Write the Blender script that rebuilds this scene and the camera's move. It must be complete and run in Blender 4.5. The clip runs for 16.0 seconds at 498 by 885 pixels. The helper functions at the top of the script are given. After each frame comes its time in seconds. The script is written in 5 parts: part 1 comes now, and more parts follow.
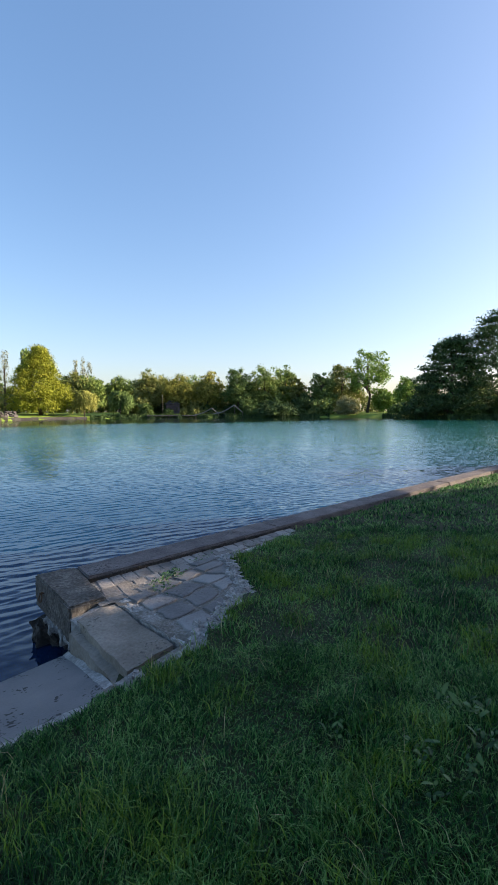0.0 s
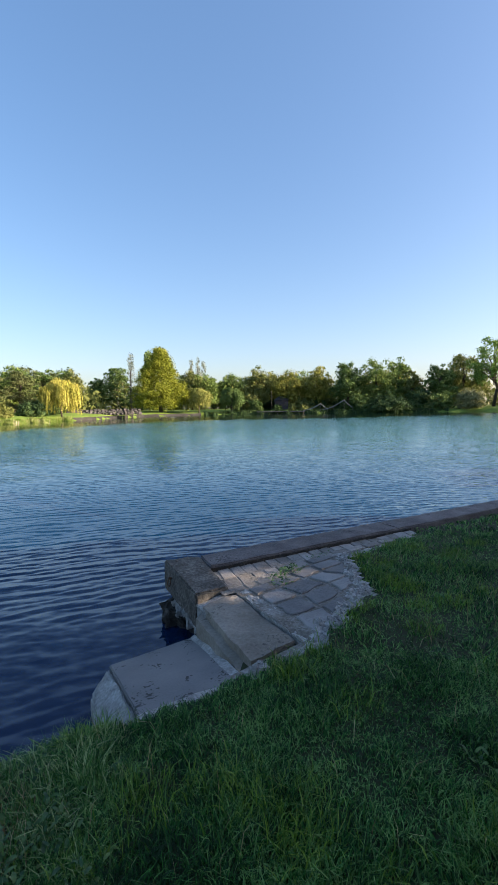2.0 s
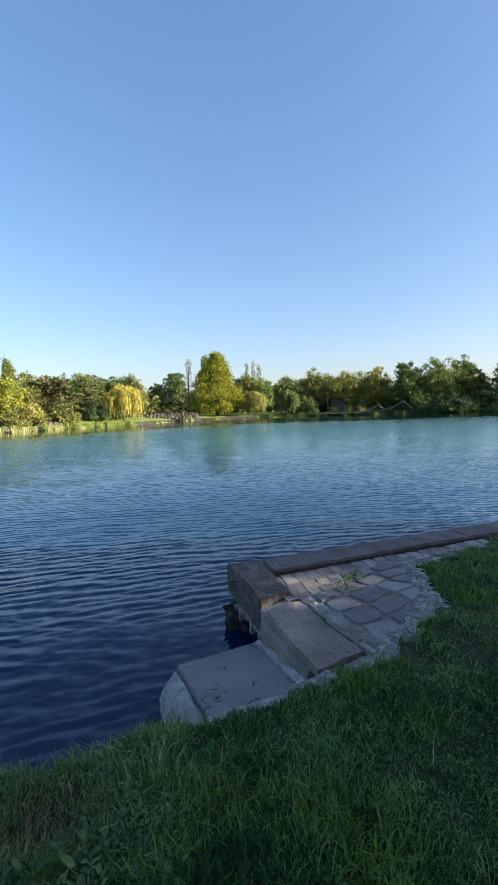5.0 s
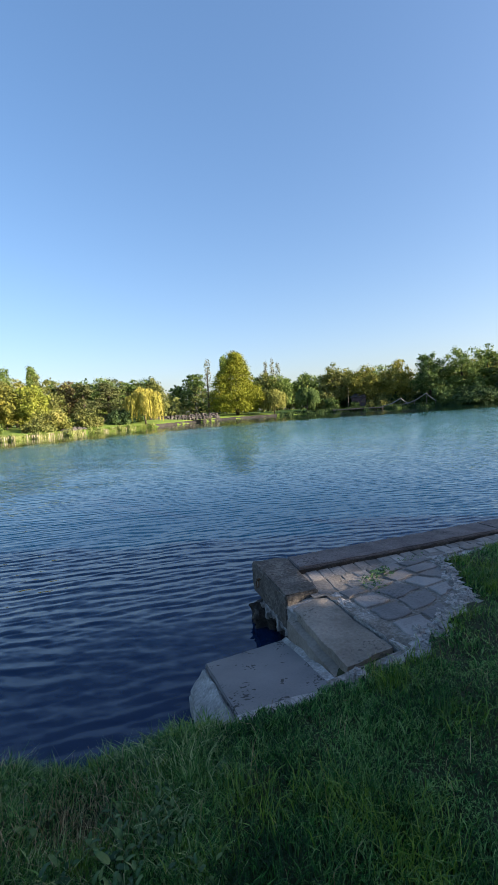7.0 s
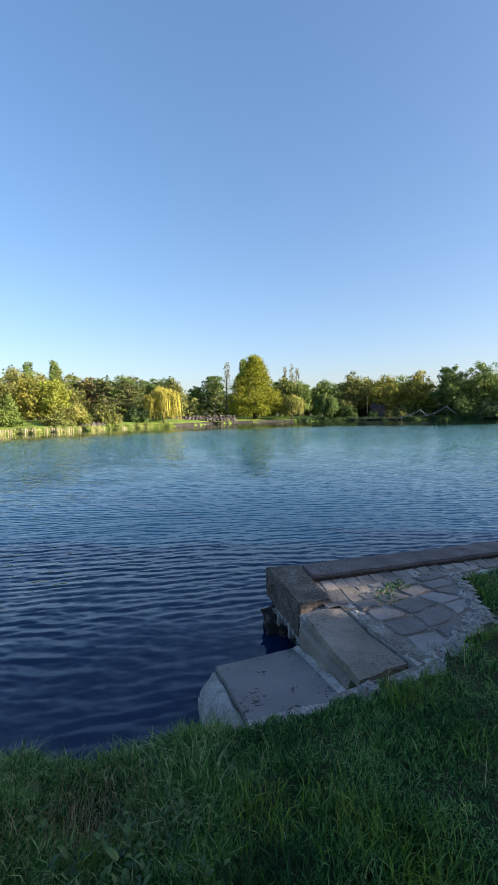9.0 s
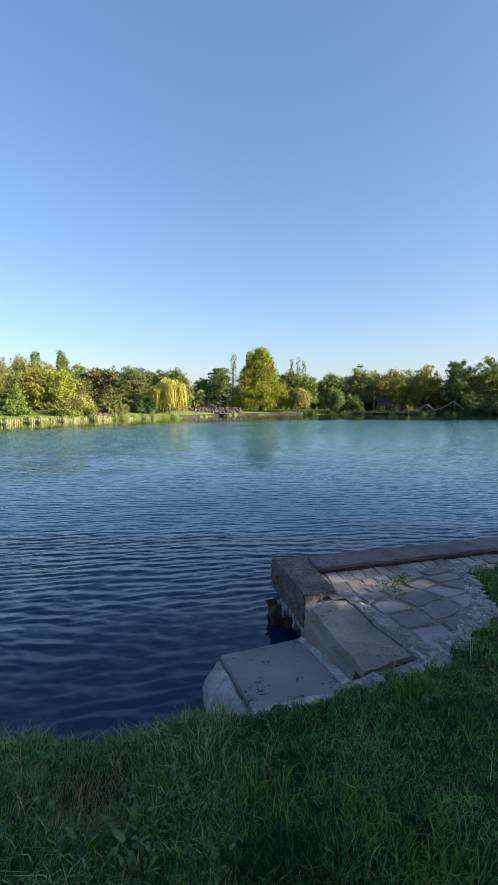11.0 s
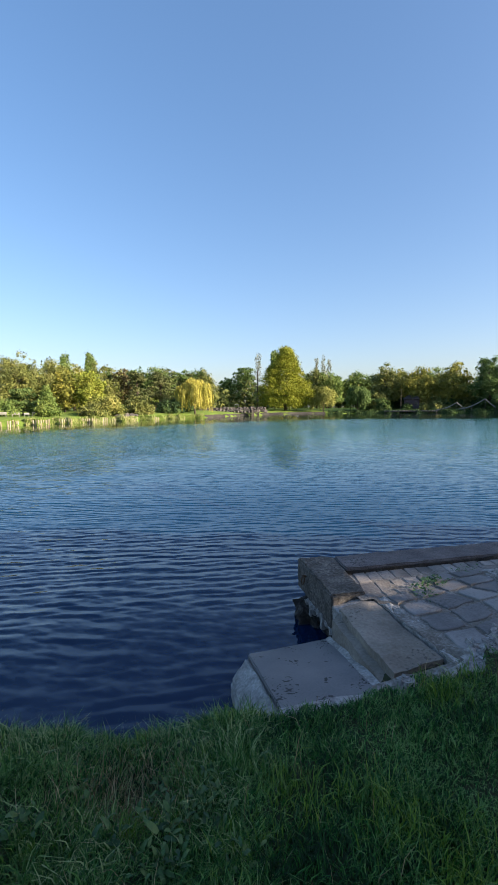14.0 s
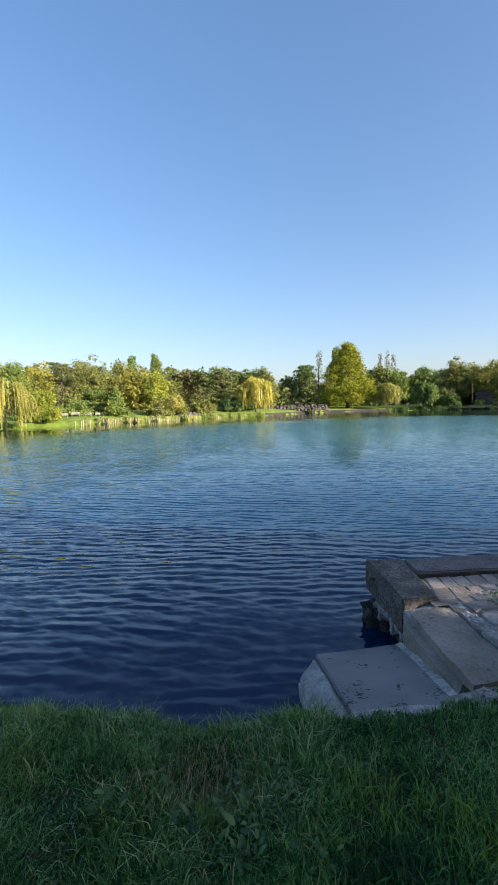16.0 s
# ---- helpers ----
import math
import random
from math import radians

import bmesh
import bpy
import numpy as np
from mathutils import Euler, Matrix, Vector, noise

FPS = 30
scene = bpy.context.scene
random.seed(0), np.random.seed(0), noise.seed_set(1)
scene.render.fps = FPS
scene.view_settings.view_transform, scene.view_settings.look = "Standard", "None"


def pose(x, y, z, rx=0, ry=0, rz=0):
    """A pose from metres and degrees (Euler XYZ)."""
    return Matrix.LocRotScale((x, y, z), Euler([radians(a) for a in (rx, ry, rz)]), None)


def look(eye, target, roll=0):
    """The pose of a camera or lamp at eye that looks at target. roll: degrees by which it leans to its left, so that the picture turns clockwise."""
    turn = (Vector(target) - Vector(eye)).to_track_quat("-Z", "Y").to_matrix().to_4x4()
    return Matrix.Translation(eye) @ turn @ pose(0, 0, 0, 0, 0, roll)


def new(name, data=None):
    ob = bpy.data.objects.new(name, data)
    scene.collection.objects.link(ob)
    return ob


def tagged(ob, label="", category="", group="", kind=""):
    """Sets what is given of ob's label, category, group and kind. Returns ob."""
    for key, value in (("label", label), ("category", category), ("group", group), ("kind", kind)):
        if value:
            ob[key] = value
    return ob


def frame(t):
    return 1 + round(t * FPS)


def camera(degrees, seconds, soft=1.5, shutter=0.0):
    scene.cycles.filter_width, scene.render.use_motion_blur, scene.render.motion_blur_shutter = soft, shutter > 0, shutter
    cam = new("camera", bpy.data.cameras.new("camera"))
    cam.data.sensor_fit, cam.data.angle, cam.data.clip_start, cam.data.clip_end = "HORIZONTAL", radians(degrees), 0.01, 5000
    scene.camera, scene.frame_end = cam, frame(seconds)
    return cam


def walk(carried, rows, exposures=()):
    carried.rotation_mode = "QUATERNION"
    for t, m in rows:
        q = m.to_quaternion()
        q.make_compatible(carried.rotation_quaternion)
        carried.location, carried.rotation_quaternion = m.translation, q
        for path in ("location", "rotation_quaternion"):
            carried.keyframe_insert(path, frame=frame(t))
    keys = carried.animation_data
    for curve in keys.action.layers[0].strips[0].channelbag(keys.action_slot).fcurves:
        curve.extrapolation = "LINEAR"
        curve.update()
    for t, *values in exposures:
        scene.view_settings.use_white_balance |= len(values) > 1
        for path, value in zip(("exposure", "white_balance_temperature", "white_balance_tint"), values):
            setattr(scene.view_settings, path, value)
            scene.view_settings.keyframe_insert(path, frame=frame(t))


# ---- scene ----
cam = camera(58.5, 16.0)
PATH = [
    (0, (-0.063, 0.185, 2.026), (-0.077, 2.18, 1.886), -0.2),
    (0.5, (-0.097, 0.189, 2.03), (-0.256, 2.177, 1.888), -0.3),
    (1, (-0.122, 0.186, 2.031), (-0.382, 2.163, 1.885), -0.5),
    (1.5, (-0.144, 0.188, 2.028), (-0.541, 2.143, 1.881), -0.6),
    (2, (-0.162, 0.187, 2.036), (-0.654, 2.119, 1.881), -0.8),
    (2.5, (-0.173, 0.184, 2.037), (-0.689, 2.11, 1.882), -0.5),
    (3, (-0.191, 0.177, 2.05), (-0.745, 2.092, 1.891), -0.4),
    (3.5, (-0.227, 0.169, 2.06), (-0.855, 2.063, 1.917), -0.0),
    (4, (-0.233, 0.168, 2.063), (-0.911, 2.044, 1.925), -0.0),
    (6.5, (-0.214, 0.198, 2.035), (-1.007, 2.029, 1.894), -3.6),
    (7, (-0.233, 0.194, 2.04), (-1.049, 2.015, 1.9), -3.6),
    (7.5, (-0.255, 0.18, 2.057), (-1.091, 1.991, 1.921), -3.2),
    (8, (-0.272, 0.158, 2.076), (-1.138, 1.956, 1.951), -1.5),
    (8.5, (-0.269, 0.168, 2.064), (-1.145, 1.962, 1.947), -0.9),
    (11, (-0.291, 0.17, 2.038), (-1.192, 1.949, 1.884), 0.0),
    (11.5, (-0.29, 0.165, 2.036), (-1.206, 1.936, 1.879), -0.0),
    (12, (-0.295, 0.164, 2.036), (-1.222, 1.929, 1.877), -0.1),
    (12.5, (-0.289, 0.159, 2.04), (-1.231, 1.916, 1.879), -0.1),
    (13, (-0.298, 0.154, 2.04), (-1.252, 1.904, 1.878), -0.1),
    (13.5, (-0.296, 0.156, 2.042), (-1.266, 1.898, 1.881), -0.3),
    (14, (-0.303, 0.155, 2.037), (-1.302, 1.881, 1.881), -0.4),
    (14.5, (-0.313, 0.154, 2.038), (-1.346, 1.859, 1.882), -0.5),
    (15, (-0.321, 0.149, 2.034), (-1.422, 1.812, 1.878), -0.6),
    (15.5, (-0.327, 0.14, 2.041), (-1.48, 1.766, 1.88), -0.9),
    (16, (-0.347, 0.124, 2.044), (-1.57, 1.698, 1.883), -1.0),
]
walk(cam, [(t, look(eye, target, roll)) for t, eye, target, roll in PATH], exposures=[(0, 1.45, 6600, 20), (4, 1.35, 6400, 20), (16, 1.28, 6350, 20)])


# ---- light ----
SUN_YAW, SUN_ELEV = -83.0, 19.0      # degrees; yaw to the left of +y
sun_dir = Vector((-math.sin(radians(SUN_YAW)) * math.cos(radians(SUN_ELEV)), math.cos(radians(SUN_YAW)) * math.cos(radians(SUN_ELEV)), math.sin(radians(SUN_ELEV))))
world = bpy.data.worlds.new("sky")
scene.world = world
world.use_nodes = True
wn = world.node_tree.nodes
sky = wn.new("ShaderNodeTexSky")
sky.sky_type, sky.sun_disc = "NISHITA", False
sky.sun_elevation, sky.sun_rotation = radians(SUN_ELEV), radians(-SUN_YAW)
sky.air_density, sky.dust_density, sky.ozone_density = 1.0, 1.9, 2.4
wn["Background"].inputs["Strength"].default_value = 0.1430
sky_gamma = wn.new("ShaderNodeGamma")      # gamma on the sky colour evens its brightness
sky_gamma.inputs["Gamma"].default_value = 0.75
tone = wn.new("ShaderNodeHueSaturation")
tone.inputs["Hue"].default_value = 0.4985
tone.inputs["Saturation"].default_value = 1.30
world.node_tree.links.new(sky.outputs[0], sky_gamma.inputs["Color"])
world.node_tree.links.new(sky_gamma.outputs[0], tone.inputs["Color"])
world.node_tree.links.new(tone.outputs[0], wn["Background"].inputs["Color"])
sun = new("sun", bpy.data.lights.new("sun", "SUN"))
sun.data.energy, sun.data.angle, sun.data.color = 5.0, radians(0.5), (1.0, 0.85, 0.60)
sun.matrix_world = look(sun_dir * 100, (0, 0, 0))


# ---- materials ----
def mat(name, colours, scale=5.0, rough=0.8, bump=0.0, bump_scale=40.0, island=0.0, translucent=0.0, fine=0.0, stretch=None, spec=0.3, pits=0.0):
    """A material whose colour runs through colours by a noise in metres; island: how far the pieces differ; fine: strength of small grain."""
    m = bpy.data.materials.new(name)
    m.use_nodes = True
    nt = m.node_tree
    n, ln = nt.nodes, nt.links.new
    bsdf = n["Principled BSDF"]
    geo = n.new("ShaderNodeNewGeometry")
    info = n.new("ShaderNodeObjectInfo")
    place = n.new("ShaderNodeVectorMath")
    place.operation = "MULTIPLY"
    place.inputs[1].default_value = stretch or (1, 1, 1)
    ln(geo.outputs["Position"], place.inputs[0])
    big = n.new("ShaderNodeTexNoise")
    big.inputs["Scale"].default_value, big.inputs["Detail"].default_value = scale, 5
    ln(place.outputs[0], big.inputs["Vector"])
    value = big.outputs["Fac"]
    if fine:
        small = n.new("ShaderNodeTexNoise")
        small.inputs["Scale"].default_value, small.inputs["Detail"].default_value = bump_scale, 4
        ln(place.outputs[0], small.inputs["Vector"])
        mix = n.new("ShaderNodeMix")
        mix.inputs[0].default_value = fine
        ln(value, mix.inputs[2])
        ln(small.outputs["Fac"], mix.inputs[3])
        value = mix.outputs[0]
    if island:
        both = n.new("ShaderNodeMath")
        ln(geo.outputs["Random Per Island"], both.inputs[0])
        ln(info.outputs["Random"], both.inputs[1])
        wrap = n.new("ShaderNodeMath")
        wrap.operation = "FRACT"
        ln(both.outputs[0], wrap.inputs[0])
        spread = n.new("ShaderNodeMath")
        spread.operation = "MULTIPLY_ADD"
        ln(wrap.outputs[0], spread.inputs[0])
        spread.inputs[1].default_value, spread.inputs[2].default_value = island, -island / 2
        add = n.new("ShaderNodeMath")
        ln(value, add.inputs[0])
        ln(spread.outputs[0], add.inputs[1])
        value = add.outputs[0]
    ramp = n.new("ShaderNodeValToRGB")
    cr = ramp.color_ramp
    while len(cr.elements) < len(colours):
        cr.elements.new(0.5)
    for i, c in enumerate(colours):
        cr.elements[i].position = 0.3 + 0.4 * i / max(1, len(colours) - 1)
        cr.elements[i].color = (*c, 1)
    ln(value, ramp.inputs[0])
    colour = ramp.outputs[0]
    if pits:                                  # dark chips and stains
        spot = n.new("ShaderNodeTexNoise")
        spot.inputs["Scale"].default_value, spot.inputs["Detail"].default_value = 42, 1.5
        ln(place.outputs[0], spot.inputs["Vector"])
        patch = n.new("ShaderNodeTexNoise")
        patch.inputs["Scale"].default_value = 5.5 if pits > 0.8 else 2.2
        ln(place.outputs[0], patch.inputs["Vector"])
        total = n.new("ShaderNodeMath")
        total.operation = "MULTIPLY"
        ln(spot.outputs["Fac"], total.inputs[0])
        ln(patch.outputs["Fac"], total.inputs[1])
        cut = n.new("ShaderNodeMapRange")
        for k, value in (("From Min", 0.352 if pits > 0.8 else 0.365), ("From Max", 0.37 if pits > 0.8 else 0.40), ("To Min", 0.0), ("To Max", pits)):
            cut.inputs[k].default_value = value
        ln(total.outputs[0], cut.inputs["Value"])
        dark = n.new("ShaderNodeMix")
        dark.data_type = "RGBA"
        dark.inputs["B"].default_value = (0.02, 0.02, 0.018, 1)
        ln(cut.outputs[0], dark.inputs["Factor"])
        ln(colour, dark.inputs["A"])
        colour = dark.outputs["Result"]
    ln(colour, bsdf.inputs["Base Color"])
    bsdf.inputs["Roughness"].default_value = rough
    bsdf.inputs["Specular IOR Level"].default_value = spec
    if bump:
        grain = n.new("ShaderNodeTexNoise")
        grain.inputs["Scale"].default_value, grain.inputs["Detail"].default_value = bump_scale, 6
        ln(place.outputs[0], grain.inputs["Vector"])
        b = n.new("ShaderNodeBump")
        b.inputs["Strength"].default_value, b.inputs["Distance"].default_value = bump, 0.6 / bump_scale
        ln(grain.outputs["Fac"], b.inputs["Height"])
        ln(b.outputs[0], bsdf.inputs["Normal"])
    if translucent:
        tr = n.new("ShaderNodeBsdfTranslucent")
        ln(ramp.outputs[0], tr.inputs["Color"])
        mx = n.new("ShaderNodeMixShader")
        mx.inputs[0].default_value = translucent
        ln(bsdf.outputs[0], mx.inputs[1])
        ln(tr.outputs[0], mx.inputs[2])
        ln(mx.outputs[0], n["Material Output"].inputs["Surface"])
    return m


def water_material():
    """Lake water: a clear mirror that leans with the ripples, over a dark, slightly turbid green body."""
    m = bpy.data.materials.new("lake_water")
    m.use_nodes = True
    nt = m.node_tree
    n, ln = nt.nodes, nt.links.new
    bsdf = n["Principled BSDF"]
    geo = n.new("ShaderNodeNewGeometry")

    def math_node(kind, a, b, c=None):
        node = n.new("ShaderNodeMath")
        node.operation = kind
        for socket, value in zip(node.inputs, (a, b, c)):
            if isinstance(value, (int, float)):
                socket.default_value = value
            elif value is not None:
                ln(value, socket)
        return node.outputs[0]

    def vector_node(kind, a, b=None, scale=None):
        node = n.new("ShaderNodeVectorMath")
        node.operation = kind
        for socket, value in ((node.inputs[0], a), (node.inputs[1] if b is not None else None, b), (node.inputs["Scale"] if scale is not None else None, scale)):
            if isinstance(value, (int, float, tuple)):
                socket.default_value = value
            elif value is not None:
                ln(value, socket)
        return node.outputs["Value"] if kind in ("LENGTH", "DOT_PRODUCT") else node.outputs[0]

    def ranged(value, low, high, to_low, to_high):
        node = n.new("ShaderNodeMapRange")
        node.interpolation_type = "SMOOTHSTEP"
        for k, v in (("From Min", low), ("From Max", high), ("To Min", to_low), ("To Max", to_high)):
            node.inputs[k].default_value = v
        ln(value, node.inputs["Value"])
        return node.outputs[0]

    def texture(scale, vector, detail, rough=0.5):
        node = n.new("ShaderNodeTexNoise")
        node.inputs["Scale"].default_value, node.inputs["Detail"].default_value, node.inputs["Roughness"].default_value = scale, detail, rough
        ln(vector, node.inputs["Vector"])
        return node

    place = geo.outputs["Position"]
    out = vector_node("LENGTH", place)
    lee = n.new("ShaderNodeAttribute")        # calm in the lee of the far shore
    lee.attribute_name = "fetch"
    gust = ranged(texture(0.16, place, 3).outputs["Fac"], 0.35, 0.65, 0.75, 1.2)
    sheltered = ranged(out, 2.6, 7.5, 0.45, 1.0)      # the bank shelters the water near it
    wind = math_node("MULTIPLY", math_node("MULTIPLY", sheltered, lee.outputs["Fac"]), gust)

    # trains of short-crested ripples: wavelength in metres, heading (degrees left of +y), slope, length of a crest over its wavelength
    total = None
    for length, heading, slope, crest in ((2.4, 20, 0.05, 2.2), (0.62, 36, 0.14, 3.0), (0.26, 24, 0.24, 3.2), (0.14, 42, 0.36, 2.6), (0.07, 14, 0.34, 2.0)):
        mapping = n.new("ShaderNodeMapping")
        mapping.vector_type = "POINT"
        mapping.inputs["Rotation"].default_value = (0, 0, radians(-heading))
        ln(place, mapping.inputs["Vector"])
        squeeze = vector_node("MULTIPLY", mapping.outputs[0], (1 / crest, 1, 1))
        tex = texture(1.25 / length, squeeze, 1.0, 0.4)
        split = n.new("ShaderNodeSeparateColor")
        ln(tex.outputs["Color"], split.inputs[0])
        h = radians(heading)
        for channel, way, share in ((0, (-math.sin(h), math.cos(h), 0), 1.0), (1, (math.cos(h), math.sin(h), 0), 0.45)):
            lean = math_node("MULTIPLY", math_node("SUBTRACT", split.outputs[channel], 0.5), slope * share)
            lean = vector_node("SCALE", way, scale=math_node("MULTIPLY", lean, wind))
            total = lean if total is None else vector_node("ADD", total, lean)
    for length, heading, slope, bend in ((0.25, 30, 0.36, 3.2), (0.16, 42, 0.34, 3.6), (0.20, 18, 0.27, 3.8), (0.42, 34, 0.12, 3.2)):
        mapping = n.new("ShaderNodeMapping")
        mapping.vector_type = "TEXTURE"
        mapping.inputs["Rotation"].default_value = (0, 0, radians(90 + heading))
        ln(place, mapping.inputs["Vector"])
        wave = n.new("ShaderNodeTexWave")
        wave.wave_type, wave.bands_direction, wave.wave_profile = "BANDS", "X", "SIN"
        for k, v in (("Scale", 0.314 / length), ("Distortion", bend), ("Detail", 2), ("Detail Scale", 1.2), ("Detail Roughness", 0.5)):
            wave.inputs[k].default_value = v
        ln(mapping.outputs[0], wave.inputs["Vector"])
        group = ranged(texture(0.55, mapping.outputs[0], 2).outputs["Fac"], 0.38, 0.62, 0.15, 1.0)      # ripples come in groups
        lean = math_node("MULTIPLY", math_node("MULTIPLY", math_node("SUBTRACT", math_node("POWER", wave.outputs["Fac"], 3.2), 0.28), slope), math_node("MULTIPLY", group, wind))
        total = vector_node("ADD", total, vector_node("SCALE", (-math.sin(radians(heading)), math.cos(radians(heading)), 0), scale=lean))
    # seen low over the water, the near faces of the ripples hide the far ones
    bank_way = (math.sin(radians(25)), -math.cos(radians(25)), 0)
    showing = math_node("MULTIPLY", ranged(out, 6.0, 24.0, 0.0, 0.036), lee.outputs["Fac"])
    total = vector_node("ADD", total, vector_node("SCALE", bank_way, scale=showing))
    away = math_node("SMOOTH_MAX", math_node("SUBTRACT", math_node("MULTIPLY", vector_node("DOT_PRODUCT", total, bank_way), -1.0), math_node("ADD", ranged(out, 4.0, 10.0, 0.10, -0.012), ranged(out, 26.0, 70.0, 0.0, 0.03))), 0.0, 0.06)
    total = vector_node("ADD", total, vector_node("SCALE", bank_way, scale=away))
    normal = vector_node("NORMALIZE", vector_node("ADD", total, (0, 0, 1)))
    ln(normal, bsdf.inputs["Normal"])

    body = n.new("ShaderNodeValToRGB")        # body tone darkened towards the bank for its trees' shade, turbid green farther out
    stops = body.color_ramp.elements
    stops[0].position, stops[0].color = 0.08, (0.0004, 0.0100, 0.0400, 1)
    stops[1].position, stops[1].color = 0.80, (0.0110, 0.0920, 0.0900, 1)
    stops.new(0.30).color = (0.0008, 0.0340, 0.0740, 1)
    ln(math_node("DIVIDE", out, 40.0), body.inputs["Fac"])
    still = n.new("ShaderNodeMix")            # calm strip coloured darker, to carry the dark reflection of the shore trees
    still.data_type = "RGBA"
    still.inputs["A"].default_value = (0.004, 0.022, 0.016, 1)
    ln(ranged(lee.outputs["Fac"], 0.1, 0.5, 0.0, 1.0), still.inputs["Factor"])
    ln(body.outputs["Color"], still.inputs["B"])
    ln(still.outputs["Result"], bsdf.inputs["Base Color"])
    ln(math_node("MULTIPLY", ranged(out, 3.5, 40.0, 0.03, 0.12), lee.outputs["Fac"]), bsdf.inputs["Roughness"])
    bsdf.inputs["IOR"].default_value = 1.333
    return m


M_WATER = water_material()


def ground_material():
    """Lawn green from afar; near the viewer soil, darkened for shade between single blades."""
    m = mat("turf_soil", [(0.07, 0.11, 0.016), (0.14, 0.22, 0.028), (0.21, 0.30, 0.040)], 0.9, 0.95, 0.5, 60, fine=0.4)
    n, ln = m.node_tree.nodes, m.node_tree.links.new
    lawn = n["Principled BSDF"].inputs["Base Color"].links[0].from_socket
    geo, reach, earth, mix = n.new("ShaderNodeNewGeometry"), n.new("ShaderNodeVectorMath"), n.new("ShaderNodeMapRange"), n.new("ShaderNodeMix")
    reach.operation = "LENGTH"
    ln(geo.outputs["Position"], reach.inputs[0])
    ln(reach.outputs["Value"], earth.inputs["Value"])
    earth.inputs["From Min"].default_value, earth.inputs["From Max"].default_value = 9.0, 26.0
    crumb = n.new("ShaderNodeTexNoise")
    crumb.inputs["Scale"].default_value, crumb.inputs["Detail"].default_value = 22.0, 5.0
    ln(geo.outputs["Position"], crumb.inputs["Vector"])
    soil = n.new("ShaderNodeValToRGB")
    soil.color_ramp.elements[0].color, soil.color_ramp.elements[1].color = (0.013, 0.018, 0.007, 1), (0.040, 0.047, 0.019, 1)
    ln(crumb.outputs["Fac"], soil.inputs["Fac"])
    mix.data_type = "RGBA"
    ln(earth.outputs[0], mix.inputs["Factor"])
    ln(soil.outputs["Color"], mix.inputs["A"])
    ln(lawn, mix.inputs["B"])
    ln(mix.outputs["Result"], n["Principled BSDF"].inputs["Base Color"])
    return m


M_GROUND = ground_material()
M_GRASS = mat("grass_blades", [(0.004, 0.034, 0.009), (0.014, 0.100, 0.020), (0.042, 0.185, 0.032), (0.17, 0.33, 0.10)], 2.6, 0.48, island=0.62, translucent=0.28, spec=0.25)
M_RANK = mat("rank_yellowish_grass", [(0.035, 0.105, 0.012), (0.08, 0.19, 0.016), (0.16, 0.28, 0.03)], 1.3, 0.42, island=0.5, translucent=0.3, spec=0.5)
M_STRAW = mat("dry_grass", [(0.17, 0.12, 0.06), (0.33, 0.26, 0.14), (0.50, 0.42, 0.25)], 3, 0.8, island=0.5, translucent=0.3)
M_WEED = mat("weed_leaf", [(0.018, 0.062, 0.018), (0.042, 0.115, 0.032), (0.095, 0.165, 0.045)], 14, 0.5, 0.5, 60, island=0.4, translucent=0.25, spec=0.4)
M_KERB = mat("kerb_granite", [(0.055, 0.050, 0.050), (0.118, 0.104, 0.102), (0.20, 0.178, 0.17)], 3.5, 0.85, 0.9, 50, island=0.1, fine=0.42, pits=0.6)
M_CORNER = mat("stained_corner_granite", [(0.030, 0.027, 0.023), (0.092, 0.082, 0.070), (0.21, 0.19, 0.165)], 6.0, 0.9, 1.0, 38, fine=0.55, pits=0.75)
M_FLAG = mat("slate_grey_flagstone", [(0.115, 0.112, 0.112), (0.170, 0.164, 0.160), (0.24, 0.232, 0.225)], 4.0, 0.82, 0.5, 55, island=0.35, fine=0.35, pits=0.3)
M_IRON = mat("rusted_iron", [(0.030, 0.018, 0.012), (0.075, 0.040, 0.022), (0.14, 0.075, 0.038)], 30, 0.8, 0.5, 80, fine=0.4)
M_PAVER = mat("paver_sandstone", [(0.125, 0.114, 0.102), (0.215, 0.198, 0.180), (0.325, 0.302, 0.275)], 5, 0.88, 0.6, 45, island=0.3, fine=0.35, pits=0.4)
M_BLOCK = mat("worn_sandstone_slab", [(0.120, 0.104, 0.085), (0.195, 0.170, 0.140), (0.290, 0.256, 0.214)], 3.0, 0.88, 0.6, 45, fine=0.35, pits=0.5)
M_RAMP = mat("smooth_grey_concrete", [(0.106, 0.106, 0.112), (0.156, 0.152, 0.152), (0.200, 0.194, 0.185)], 2.2, 0.7, 0.3, 90, fine=0.3, pits=0.9)
M_CONCRETE = mat("pale_broken_concrete", [(0.13, 0.126, 0.117), (0.27, 0.262, 0.248), (0.46, 0.45, 0.43)], 7, 0.92, 0.9, 45, fine=0.5)
M_JOINT = mat("gritty_joint_filling", [(0.07, 0.062, 0.05), (0.15, 0.138, 0.12), (0.32, 0.305, 0.285)], 4, 0.95, 0.9, 50, fine=0.5)
M_ROCK = mat("wet_shade_rubble", [(0.010, 0.009, 0.008), (0.030, 0.026, 0.022), (0.085, 0.074, 0.062)], 9, 0.7, 0.8, 40, fine=0.4)
M_BARK = mat("bark", [(0.05, 0.04, 0.03), (0.11, 0.09, 0.07)], 3, 0.95, 0.6, 12, stretch=(3, 3, 0.6))
M_REED = mat("reed_stalks", [(0.12, 0.21, 0.03), (0.25, 0.33, 0.06), (0.46, 0.46, 0.22)], 0.25, 0.8, island=0.5, translucent=0.3)
